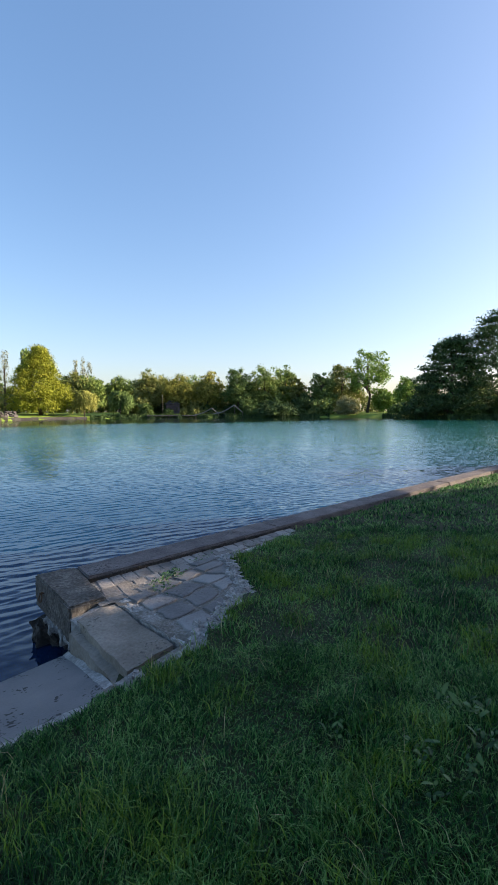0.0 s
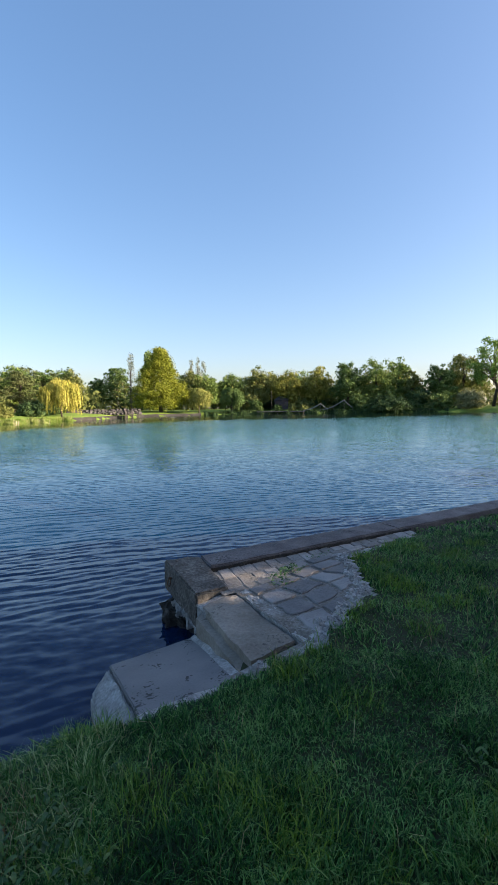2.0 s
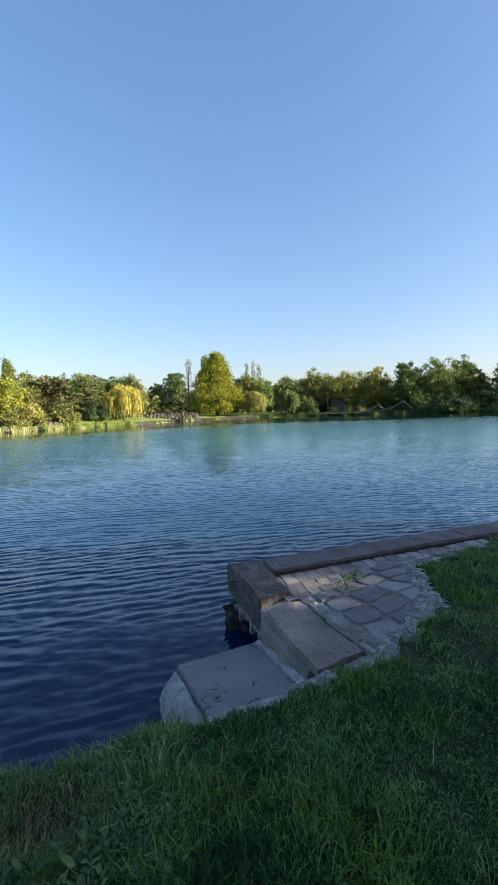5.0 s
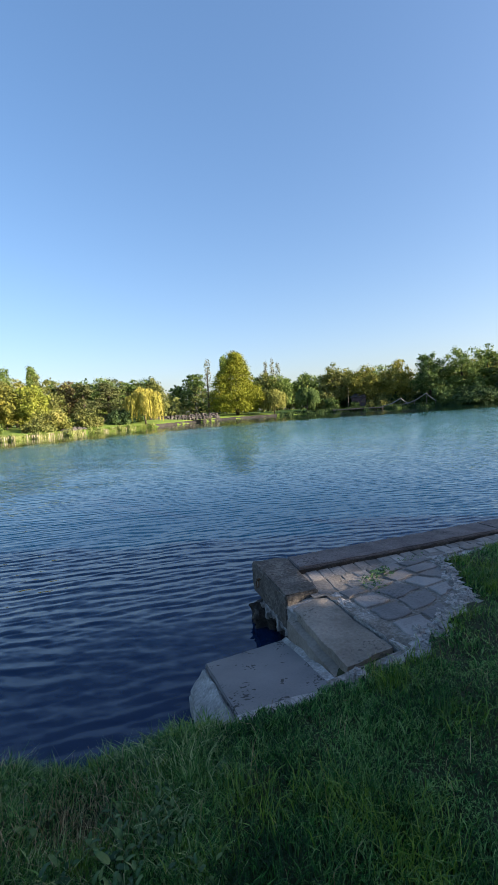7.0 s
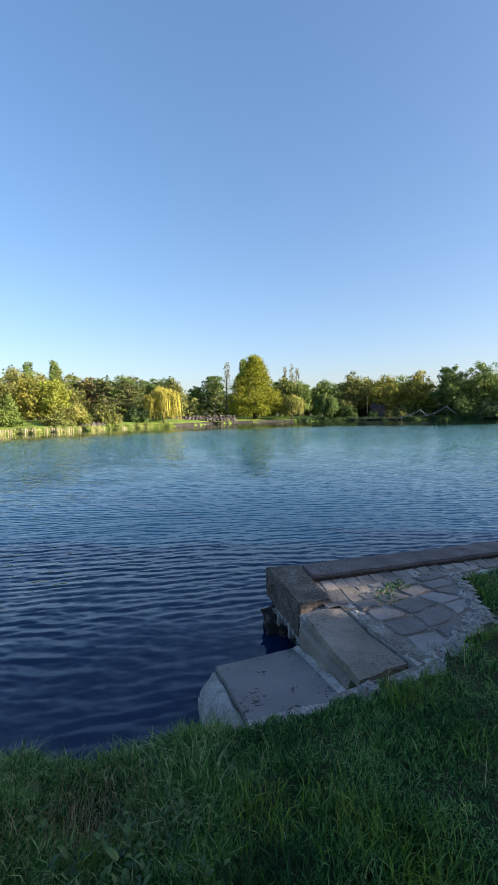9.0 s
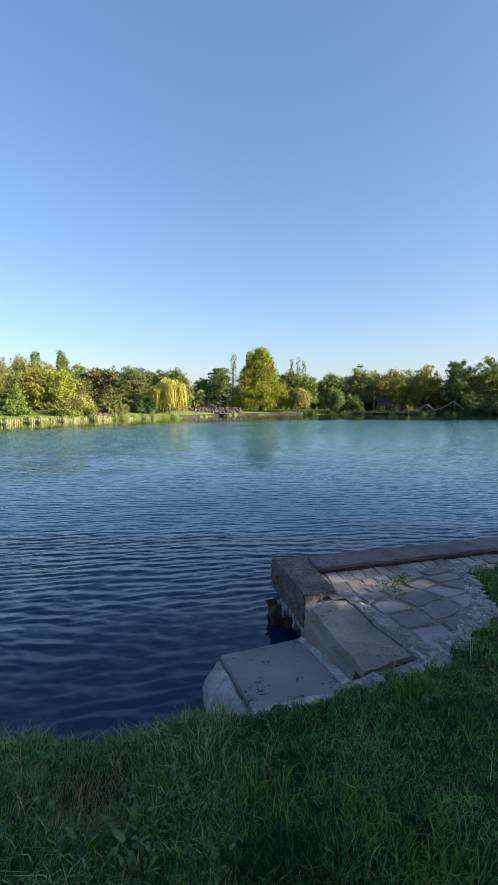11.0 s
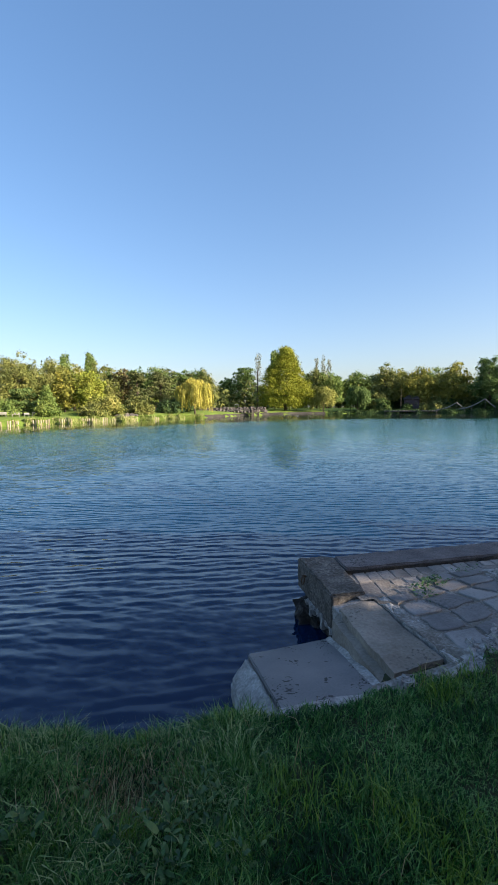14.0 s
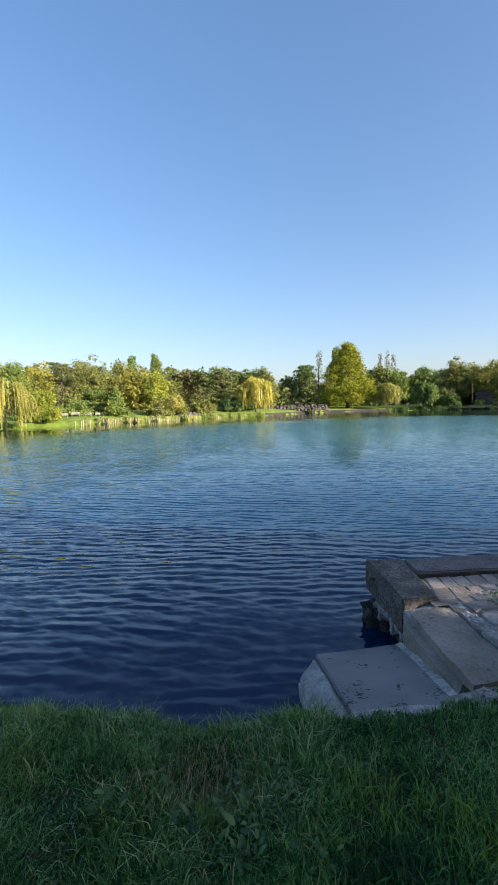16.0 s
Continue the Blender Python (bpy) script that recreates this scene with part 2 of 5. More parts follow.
# stone colour dimmed for the tree shade over the far wall and terrace
M_STONE = mat("dimmed_terrace_stone", [(0.07, 0.065, 0.06), (0.13, 0.12, 0.11)], 0.8, 0.9, 0.4, 6, island=0.4)
M_WHITE = mat("white_painted_wood", [(0.24, 0.235, 0.22), (0.34, 0.335, 0.32)], 2, 0.6)
M_PILE = mat("pale_weathered_timber", [(0.20, 0.17, 0.11), (0.36, 0.31, 0.22), (0.50, 0.45, 0.35)], 2.0, 0.85, 0.4, 20, island=0.4, stretch=(6, 6, 0.8))
M_DECK = mat("grey_deck_boards", [(0.14, 0.12, 0.11), (0.22, 0.20, 0.18)], 1.5, 0.85, island=0.3)
M_CANVAS = mat("grey_tent_canvas", [(0.07, 0.07, 0.075), (0.12, 0.12, 0.125)], 0.6, 0.8)
M_PLASTER = mat("mauve_grey_plaster", [(0.055, 0.046, 0.052), (0.08, 0.068, 0.075)], 0.7, 0.9)
M_ROOF = mat("brown_roof_tile", [(0.038, 0.038, 0.040), (0.060, 0.058, 0.060)], 2, 0.9)
M_GLASS = mat("dark_window_glass", [(0.02, 0.025, 0.03), (0.03, 0.035, 0.04)], 1, 0.08, spec=0.5)
FOLIAGE = {
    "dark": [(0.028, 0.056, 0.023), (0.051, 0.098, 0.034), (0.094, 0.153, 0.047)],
    "deep": [(0.055, 0.099, 0.028), (0.099, 0.166, 0.044), (0.166, 0.228, 0.067)],
    "green": [(0.091, 0.152, 0.037), (0.152, 0.224, 0.054), (0.224, 0.284, 0.072)],
    "fresh": [(0.096, 0.176, 0.032), (0.152, 0.255, 0.047), (0.223, 0.319, 0.072)],
    "yellowgreen": [(0.168, 0.228, 0.030), (0.258, 0.304, 0.045), (0.335, 0.351, 0.061)],
    "gold": [(0.155, 0.19, 0.016), (0.215, 0.245, 0.021), (0.285, 0.295, 0.030)],
    "yellow": [(0.27, 0.27, 0.045), (0.40, 0.375, 0.07), (0.50, 0.45, 0.11)],
    "ochre": [(0.143, 0.169, 0.034), (0.234, 0.241, 0.047), (0.350, 0.319, 0.059)],
    "brown": [(0.113, 0.144, 0.040), (0.177, 0.201, 0.057), (0.262, 0.269, 0.079)],
    "brownpine": [(0.072, 0.098, 0.036), (0.120, 0.146, 0.053), (0.174, 0.190, 0.072)],
    "russet": [(0.095, 0.088, 0.040), (0.14, 0.12, 0.05), (0.175, 0.145, 0.065)],
    "olive": [(0.165, 0.193, 0.039), (0.242, 0.259, 0.061), (0.341, 0.330, 0.094)],
    "pale": [(0.203, 0.217, 0.094), (0.290, 0.290, 0.131), (0.377, 0.362, 0.174)],
    "grey": [(0.13, 0.15, 0.075), (0.19, 0.205, 0.11), (0.25, 0.25, 0.15)],
}
LEAVES = {k: mat("foliage_" + k, c, 0.45, 0.7, island=0.16, translucent=0.20, spec=0.2) for k, c in FOLIAGE.items()}


# ---- builders ----
def mesh_object(name, verts, faces, material, parent=None, label="", smooth=False):
    me = bpy.data.meshes.new(name)
    me.from_pydata([tuple(v) for v in verts], [], [tuple(f) for f in faces])
    me.materials.append(material)
    if smooth:
        me.shade_smooth()
    ob = new(name, me)
    if parent is not None:
        ob.parent = parent
    if label:
        ob["label"] = label
    return ob


def quick_mesh(name, verts, quads, material, tris=None):
    """A mesh from numpy arrays of vertices and of quads (and triangles)."""
    me = bpy.data.meshes.new(name)
    tris = np.zeros((0, 3), int) if tris is None else tris
    loops = np.concatenate([quads.ravel(), tris.ravel()]).astype(np.int32)
    sizes = np.concatenate([np.full(len(quads), 4), np.full(len(tris), 3)]).astype(np.int32)
    starts = np.concatenate([[0], np.cumsum(sizes)[:-1]]).astype(np.int32)
    me.vertices.add(len(verts))
    me.vertices.foreach_set("co", np.asarray(verts, np.float32).ravel())
    me.loops.add(len(loops))
    me.loops.foreach_set("vertex_index", loops)
    me.polygons.add(len(sizes))
    me.polygons.foreach_set("loop_start", starts)
    me.update(calc_edges=True)
    me.validate()
    me.materials.append(material)
    return me


def part(name, bm, material, parent, label="", smooth=False):
    me = bpy.data.meshes.new(name)
    bm.to_mesh(me)
    bm.free()
    me.materials.append(material)
    if smooth:
        me.shade_smooth()
    ob = new(name, me)
    ob.parent = parent
    if label:
        ob["label"] = label
    return ob


def thing(name, m, label, category, group="", kind=""):
    ob = new(name)
    ob.matrix_world = m
    return tagged(ob, label, category, group, kind)


def box(bm, cx, cy, cz, lx, ly, lz, bevel=0.0):
    r = bmesh.ops.create_cube(bm, size=1, matrix=Matrix.Translation((cx, cy, cz)) @ Matrix.Diagonal((lx, ly, lz, 1)))
    if bevel:
        edges = list({e for v in r["verts"] for e in v.link_edges})
        bmesh.ops.bevel(bm, geom=edges, offset=bevel, segments=2, affect="EDGES")


def cone(bm, a, b, ra, rb, sides=8):
    a, b = Vector(a), Vector(b)
    d = b - a
    m = Matrix.Translation((a + b) / 2) @ d.to_track_quat("Z", "Y").to_matrix().to_4x4()
    bmesh.ops.create_cone(bm, cap_ends=True, segments=sides, radius1=ra, radius2=rb, depth=d.length, matrix=m)


def rough_block(corners, z_tops, depth, cuts=7, amount=0.012, bevel=0.03, scale=6.0, seed=0):
    """A worn stone from four plan corners (counter-clockwise) with a height each, and a depth: rounded edges, uneven faces."""
    bm = bmesh.new()
    low = [bm.verts.new((x, y, z - depth)) for (x, y), z in zip(corners, z_tops)]
    top = [bm.verts.new((x, y, z)) for (x, y), z in zip(corners, z_tops)]
    bm.faces.new(top)
    bm.faces.new(low[::-1])
    for i in range(4):
        j = (i + 1) % 4
        bm.faces.new((low[i], low[j], top[j], top[i]))
    bmesh.ops.recalc_face_normals(bm, faces=bm.faces)
    bmesh.ops.bevel(bm, geom=list(bm.edges), offset=bevel, segments=2, affect="EDGES")
    bmesh.ops.subdivide_edges(bm, edges=[e for e in bm.edges if e.calc_length() > 0.08], cuts=cuts, use_grid_fill=True)
    bmesh.ops.triangulate(bm, faces=[f for f in bm.faces if len(f.verts) > 4])
    for v in bm.verts:
        p = v.co * scale + Vector((seed * 7.3, 0, 0))
        v.co += amount * Vector(noise.noise_vector(p)) + amount * 0.5 * Vector(noise.noise_vector(p * 3.1))
    return bm


# ---- plan: the kerb's own axes, u along the water, v inland ----
KERB_ANGLE = radians(43.4)
TIP = (-2.10, 4.24)
UX, UY = math.cos(KERB_ANGLE), math.sin(KERB_ANGLE)


def plan(u, v):
    return TIP[0] + u * UX + v * UY, TIP[1] + u * UY - v * UX


def to_uv(x, y):
    dx, dy = x - TIP[0], y - TIP[1]
    return dx * UX + dy * UY, dx * UY - dy * UX


# shore of the near bank, walked with the land on the right hand side
BANK = np.array([(-70, -33), (-3.3, 1.15), (-2.45, 1.62), (-2.02, 1.80), (-1.78, 2.08), (-1.45, 2.45), (-1.05, 2.95),
                 plan(0.1, 0.75), plan(0.15, 0.25), plan(140, 0.25)])
# far shore: yaw from the viewer in degrees, distance in metres
FAR_YAW = [-60, -35, -24, -18, -13.8, 0, 13, 20, 26, 30, 35, 41, 51.7, 60, 67, 80, 100, 120]
FAR_R = [105, 108, 112, 140, 150, 146, 146, 141, 134, 116, 95, 82, 68, 60, 55, 45, 34, 30]


def bank_distance(x, y):
    """Distance inland from the near shore; negative over the lake."""
    best, side = np.full(x.shape, 1e9), np.ones(x.shape)
    for (ax, ay), (bx, by) in zip(BANK[:-1], BANK[1:]):
        ex, ey = bx - ax, by - ay
        t = np.clip(((x - ax) * ex + (y - ay) * ey) / (ex * ex + ey * ey), 0, 1)
        qx, qy = x - ax - t * ex, y - ay - t * ey
        d = np.hypot(qx, qy)
        s = np.where(ex * qy - ey * qx < 0, 1.0, -1.0)
        closer = d < best - 1e-9
        best, side = np.where(closer, d, best), np.where(closer, s, side)
    return best * side


def smooth(a, b, x):
    t = np.clip((x - a) / (b - a), 0, 1)
    return t * t * (3 - 2 * t)


def waves(x, y, s):
    return np.sin(x * s + 1.3 * np.sin(y * s * 0.7)) * np.cos(y * s * 0.9 + np.sin(x * s * 0.6))


def ground_height(x, y):
    x, y = np.asarray(x, float), np.asarray(y, float)
    d = bank_distance(x, y)
    u, v = to_uv(x, y)
    right = 0.45 + 0.9 * (1 - np.exp(-np.clip(v - 0.42, 0, None) / 11))
    inland = np.clip(d, 0, None)
    left = np.minimum(0.10 + 0.34 * (1 - np.exp(-inland / 0.18)) + 0.16 * (1 - np.exp(-inland / 1.2)), right)
    left = left - 0.14 * np.exp(-((x + 1.62) ** 2 + (y - 1.42) ** 2) / 0.05)
    w = smooth(-0.9, 0.25, u)
    near = left * (1 - w) + right * w
    near = near + 0.012 * waves(x, y, 5.0) * smooth(0, 0.5, d)
    near = near + 0.020 * waves(x + 0.4, y, 11.0) * smooth(0.02, 0.2, d) * smooth(-0.5, -1.2, x)
    bed = np.maximum(-1.2, d * 1.4 - 0.02)
    r, yaw = np.hypot(x, y), np.degrees(np.arctan2(-x, y))
    far_d = r - np.interp(yaw, FAR_YAW, FAR_R) - 1.2 * np.sin(yaw * 1.9) - 0.5 * np.sin(yaw * 5.3)
    far = 0.40 * smooth(0, 0.8, far_d) + 1.3 * (1 - np.exp(-np.clip(far_d, 0, 400) / 13)) + 0.1 * waves(x, y, 0.12) * smooth(0, 8, far_d)
    far = np.where(far_d > 0, far, np.maximum(-1.2, far_d * 0.5 - 0.02))
    return np.where(d > 0, near, np.maximum(bed, far))


def paved(u, v):
    """True where kerb, paving and slabs lie."""
    edge = np.interp(u, [-0.95, -0.2, 0.0, 0.24, 0.44, 0.91, 1.16, 1.35, 1.6, 1.62, 2.0, 2.9, 3.2], [1.98, 2.05, 2.19, 2.21, 2.07, 1.86, 1.69, 1.33, 0.95, 0.86, 0.80, 0.58, 0.44])
    edge = edge + np.where(u < -0.1, np.where(u > -0.64, 0.13, 0.05), 0.0) + 0.03 * np.sin(u * 23) + 0.02 * np.sin(u * 57 + 1)
    body = (u > -0.95) & (v < edge)
    kerb = (u > 0) & (v < 0.43)
    left = (u > -1.05 + 0.10 * np.sin(v * 9)) & (u <= -0.95) & (v < 1.9)
    return body | kerb | left


# ---- ground and water ----
def polar(name, radii, segments, height, material):
    a = np.linspace(0, 2 * np.pi, segments, endpoint=False)
    rr, aa = np.meshgrid(radii, a, indexing="ij")
    x, y = -rr * np.sin(aa), rr * np.cos(aa)
    verts = np.stack([x, y, height(x, y)], -1).reshape(-1, 3)
    i, j = np.meshgrid(np.arange(len(radii) - 1), np.arange(segments), indexing="ij")
    k = (j + 1) % segments
    quads = np.stack([i * segments + j, i * segments + k, (i + 1) * segments + k, (i + 1) * segments + j], -1).reshape(-1, 4)
    centre = len(verts)
    verts = np.vstack([verts, [[0, 0, float(height(np.zeros(1), np.zeros(1))[0])]]])
    tris = np.stack([np.full(segments, centre), (np.arange(segments) + 1) % segments, np.arange(segments)], -1)
    me = quick_mesh(name, verts, quads[:, ::-1], material, tris[:, ::-1])
    me.shade_smooth()
    return new(name, me)


def turf_height(x, y):
    z = ground_height(x, y)
    u, v = to_uv(x, y)
    return z - 0.14 * (paved(u, v) & (v < 2.3) & (v > -0.3))


radii = np.concatenate([np.geomspace(0.25, 14, 190), np.geomspace(14.4, 3500, 170)])
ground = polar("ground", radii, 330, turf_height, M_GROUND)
tagged(ground, "grassy soil of the bank and the park round the lake", "ground", kind="structure")
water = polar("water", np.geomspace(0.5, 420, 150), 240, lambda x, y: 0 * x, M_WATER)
co = np.array([v.co for v in water.data.vertices])
# the wind reaches out to here, by yaw; beyond it the trees of the far shore keep the water calm
WIND_YAW = [-60, -35, -24, -13.8, -5, 0, 13, 20, 30, 35, 41, 52, 60, 67, 80, 100]
WIND_R = [92, 95, 103, 118, 95, 84, 80, 78, 68, 62, 56, 48, 42, 37, 31, 25]
yaw, far = np.degrees(np.arctan2(-co[:, 0], co[:, 1])), np.hypot(co[:, 0], co[:, 1])
reach = np.interp(yaw, WIND_YAW, WIND_R) * (1 + 0.03 * np.sin(yaw * 1.3) + 0.02 * np.sin(yaw * 3.7 + 1))
windy = 1 - smooth(0.93, 1.06, far / reach)
water.data.attributes.new("fetch", "FLOAT", "POINT").data.foreach_set("value", (0.10 + windy * (0.52 + 0.40 * (1 - smooth(0.45, 0.95, far / reach)))).astype(np.float32))

# ---- kerb ----
kerb = thing("kerb", Matrix(), "weathered grey-brown granite kerb along the lake", "kerb", kind="structure")


def uv_block(name, corners, z_tops, depth, material, parent, label="", **kw):
    return part(name, rough_block([plan(*c) for c in corners], z_tops, depth, **kw), material, parent, label, smooth=False)


uv_block("kerb_stone", [(0, 0), (-0.035, 0.92), (0.27, 0.92), (0.36, 0.06)], [0.512, 0.50, 0.50, 0.512], 0.30, M_CORNER, kerb, "chipped and stained corner stone of the kerb", cuts=14, amount=0.007, bevel=0.014, scale=14.0)
joints = [0.362, 2.90]
while joints[-1] < 60:
    joints.append(joints[-1] + random.uniform(2.3, 2.7))
for n, (a, b) in enumerate(zip(joints[:-1], joints[1:])):
    shift = random.uniform(-0.012, 0.012)
    start = -0.035 if n == 0 else 0.004
    uv_block("kerb_stone", [(a + 0.006, 0.06 + shift), (a + start, 0.42 + shift), (b - 0.006, 0.42 + shift), (b - 0.004, 0.06 + shift)], [0.512 + shift * 0.6] * 4, 0.34, M_KERB, kerb, cuts=26 if n < 2 else 8 if n < 5 else 4, amount=0.008, bevel=0.012, scale=10.0, seed=n)
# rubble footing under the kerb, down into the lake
# near-black rubble tone carries the shade of the hollow below the corner stone
uv_block("footing", [(0.05, 0.50), (0.0, 1.02), (0.34, 1.02), (0.34, 0.45)], [0.19, 0.16, 0.2, 0.2], 0.7, M_ROCK, kerb, "wet rubble footing, darkened for the hollow's shade", cuts=9, amount=0.05, bevel=0.03, seed=21)
uv_block("footing", [(0.12, 0.10), (0.14, 0.9), (60, 0.5), (60, 0.12)], [0.22] * 4, 0.9, M_ROCK, kerb, "wet rubble footing, darkened for the hollow's shade", cuts=30, amount=0.04, bevel=0.03)

# ---- paving ----
paving = thing("paving", Matrix(), "worn stone paving with broken pale mortar", "paving", kind="structure")


def pave_z(u, v):
    return 0.456 + 0.038 * (v - 0.42) + 0.05 * max(0.0, u - 0.3) * min(1.0, max(0.0, v - 0.42))


def bed_mesh(pale):
    """The bed of the paving: inside the stones' field, or its crumbled pale rim."""
    bm = bmesh.new()
    grid = {}
    n, k = 62, 46
    for i in range(n):
        for j in range(k):
            u, v = -0.25 + 3.3 * i / (n - 1), 0.40 + 1.85 * j / (k - 1)
            x, y = plan(u, v)
            rim = float(paved(np.array(u), np.array(v + 0.17)))
            z = pave_z(u, v) - 0.004 + (0.010 if not rim else 0) + 0.006 * noise.noise(Vector((x * 9, y * 9, 0))) + 0.006 * noise.noise(Vector((x * 31, y * 31, 3)))
            if u < 0.30 and v > 1.8:
                z += 0.436 + 0.112 * (u + 0.13) - pave_z(u, v)
            if u > 1.7:
                z -= 0.03
            grid[i, j] = bm.verts.new((x, y, z))
    for i in range(n - 1):
        for j in range(k - 1):
            u, v = -0.25 + 3.3 * (i + 0.5) / (n - 1), 0.40 + 1.85 * (j + 0.5) / (k - 1)
            if bool(paved(np.array(u), np.array(v - 0.06))) and not (u < 0.18 and v < 1.0) and not (u < 0.30 and 1.0 <= v < 1.95) and bool(paved(np.array(u), np.array(v + 0.17))) != pale:
                bm.faces.new((grid[i, j], grid[i, j + 1], grid[i + 1, j + 1], grid[i + 1, j]))
    bmesh.ops.recalc_face_normals(bm, faces=bm.faces)
    return bm


part("mortar_bed", bed_mesh(False), M_JOINT, paving, "gritty joint filling", smooth=True)
part("mortar_rim", bed_mesh(True), M_CONCRETE, paving, "pale crumbled mortar rim")


def paver(u, v, lu, lv, turn=0.0, lift=0.0, material=M_PAVER, skew=0.0):
    """One paving stone: bevelled top, slightly irregular corners."""
    verts, c, s = [], math.cos(radians(turn)), math.sin(radians(turn))
    tilt = random.uniform(-0.003, 0.003), random.uniform(-0.003, 0.003)
    for inset, down in ((0.0, 0.06), (0.0, 0.006), (0.008, 0.0)):
        for sx, sy in ((-1, -1), (1, -1), (1, 1), (-1, 1)):
            rng = random.Random(f"{u:.3f}{v:.3f}{sx}{sy}")
            px = sx * (lu / 2 - inset) + rng.uniform(-1, 1) * (0.018 if lu > 0.2 else 0.008) + skew * sy * lv
            py = sy * (lv / 2 - inset) + rng.uniform(-1, 1) * (0.015 if lu > 0.2 else 0.007)
            x, y = plan(u + c * px - s * py, v + s * px + c * py)
            verts.append((x, y, pave_z(u, v) + lift + tilt[0] * sx + tilt[1] * sy - down))
    faces = [(8, 9, 10, 11), (0, 3, 2, 1)]
    for k in (0, 4):
        faces += [(k + i, k + (i + 1) % 4, k + 4 + (i + 1) % 4, k + 4 + i) for i in range(4)]
    faces = [f[::-1] for f in faces]
    return mesh_object("paving_stone", verts, faces, material, paving)


def course(u, end, v, depth, low, high, turn=0.0, skew=0.0):
    """A row of paving stones along the kerb, as far as the turf leaves free."""
    while u < end:
        w = random.uniform(low, high)
        if bool(paved(np.array(u + w / 2), np.array(v + depth * 0.6))):
            paver(u + w / 2, v + depth / 2, w - (0.018 if w > 0.23 else 0.009), depth - (0.016 if w > 0.23 else 0.009), turn + random.uniform(-1.5, 1.5), random.uniform(-0.003, 0.004), skew=skew)
        u += w


course(0.36, 1.62, 0.432, 0.245, 0.115, 0.15, skew=-0.10)      # headers along the kerb
course(1.62, 3.1, 0.432, 0.15, 0.13, 0.20, skew=-0.10)
course(0.30, 0.94, 0.68, 0.215, 0.12, 0.16, skew=-0.08)
course(1.62, 2.7, 0.595, 0.12, 0.2, 0.3, 1.0)
course(0.25, 0.62, 0.90, 0.10, 0.14, 0.20)


def flag(corners, seed):
    """One broken flagstone: an uneven outline with a worn rim, laid a little askew."""
    rng = random.Random(seed)
    ring = []
    for (au, av), (bu, bv) in zip(corners, corners[1:] + corners[:1]):
        for f in (0.0, 0.3, 0.65):
            ring.append((au + (bu - au) * f + rng.uniform(-0.012, 0.012), av + (bv - av) * f + rng.uniform(-0.012, 0.012)))
    cu, cv = sum(p[0] for p in ring) / len(ring), sum(p[1] for p in ring) / len(ring)
    tilt, k, verts = (rng.uniform(-0.012, 0.012), rng.uniform(-0.012, 0.012)), len(ring), []
    for inset, down in ((0.0, 0.05), (0.0, 0.007), (0.05, 0.001), (0.5, -0.002)):
        for u, v in ring:
            pu, pv = u + (cu - u) * inset, v + (cv - v) * inset
            verts.append((*plan(pu, pv), pave_z(pu, pv) + 0.010 + tilt[0] * (pu - cu) + tilt[1] * (pv - cv) - down + rng.uniform(-0.0015, 0.0015)))
    verts.append((*plan(cu, cv), pave_z(cu, cv) + 0.012))
    faces = [(j * k + i, j * k + (i + 1) % k, (j + 1) * k + (i + 1) % k, (j + 1) * k + i)[::-1] for j in range(3) for i in range(k)]
    faces += [(3 * k + i, 3 * k + (i + 1) % k, 4 * k)[::-1] for i in range(k)]
    return mesh_object("flagstone", verts, faces, M_FLAG, paving)


FLAGS = (
    ((0.42, 1.70), (0.66, 1.71), (0.62, 1.91), (0.40, 1.92)), ((0.42, 1.45), (0.66, 1.44), (0.63, 1.66), (0.42, 1.66)),
    ((0.41, 1.22), (0.61, 1.19), (0.65, 1.39), (0.42, 1.41)), ((0.66, 1.18), (0.91, 1.15), (0.96, 1.34), (0.70, 1.39)),
    ((0.70, 1.44), (0.97, 1.39), (0.94, 1.58), (0.68, 1.63)), ((0.68, 1.68), (0.90, 1.63), (0.84, 1.77), (0.68, 1.81)),
    ((0.97, 1.14), (1.14, 1.10), (1.24, 1.31), (1.01, 1.35)), ((1.02, 1.39), (1.24, 1.36), (1.16, 1.49), (0.99, 1.55)),
    ((1.18, 1.07), (1.43, 1.05), (1.38, 1.24), (1.28, 1.28)), ((0.41, 1.03), (0.60, 1.01), (0.61, 1.14), (0.41, 1.17)),
    ((0.66, 0.99), (0.86, 0.95), (0.89, 1.10), (0.66, 1.13)), ((0.91, 0.93), (1.14, 0.89), (1.16, 1.04), (0.94, 1.09)),
    ((1.18, 0.88), (1.46, 0.84), (1.48, 1.00), (1.21, 1.03)), ((0.94, 0.70), (1.22, 0.70), (1.20, 0.84), (0.96, 0.88)),
    ((1.26, 0.70), (1.58, 0.69), (1.54, 0.80), (1.26, 0.83)),
)
for n, corners in enumerate(FLAGS):
    flag(list(corners), n)

uv_block("kerb_foot_strip", [(0.33, 0.405), (0.33, 0.440), (3.1, 0.440), (3.1, 0.405)], [0.492] * 4, 0.05, M_ROCK, paving, "dark rough strip along the foot of the kerb", cuts=30, amount=0.012, bevel=0.004, scale=14.0, seed=31)
uv_block("mortar_bedding", [(-0.025, 0.90), (-0.035, 1.12), (0.40, 1.12), (0.33, 0.90)], [0.415, 0.412, 0.466, 0.460], 0.16, M_CONCRETE, paving, "mortar packed round the head of the slab", cuts=10, amount=0.012, bevel=0.006, scale=16.0, seed=33)
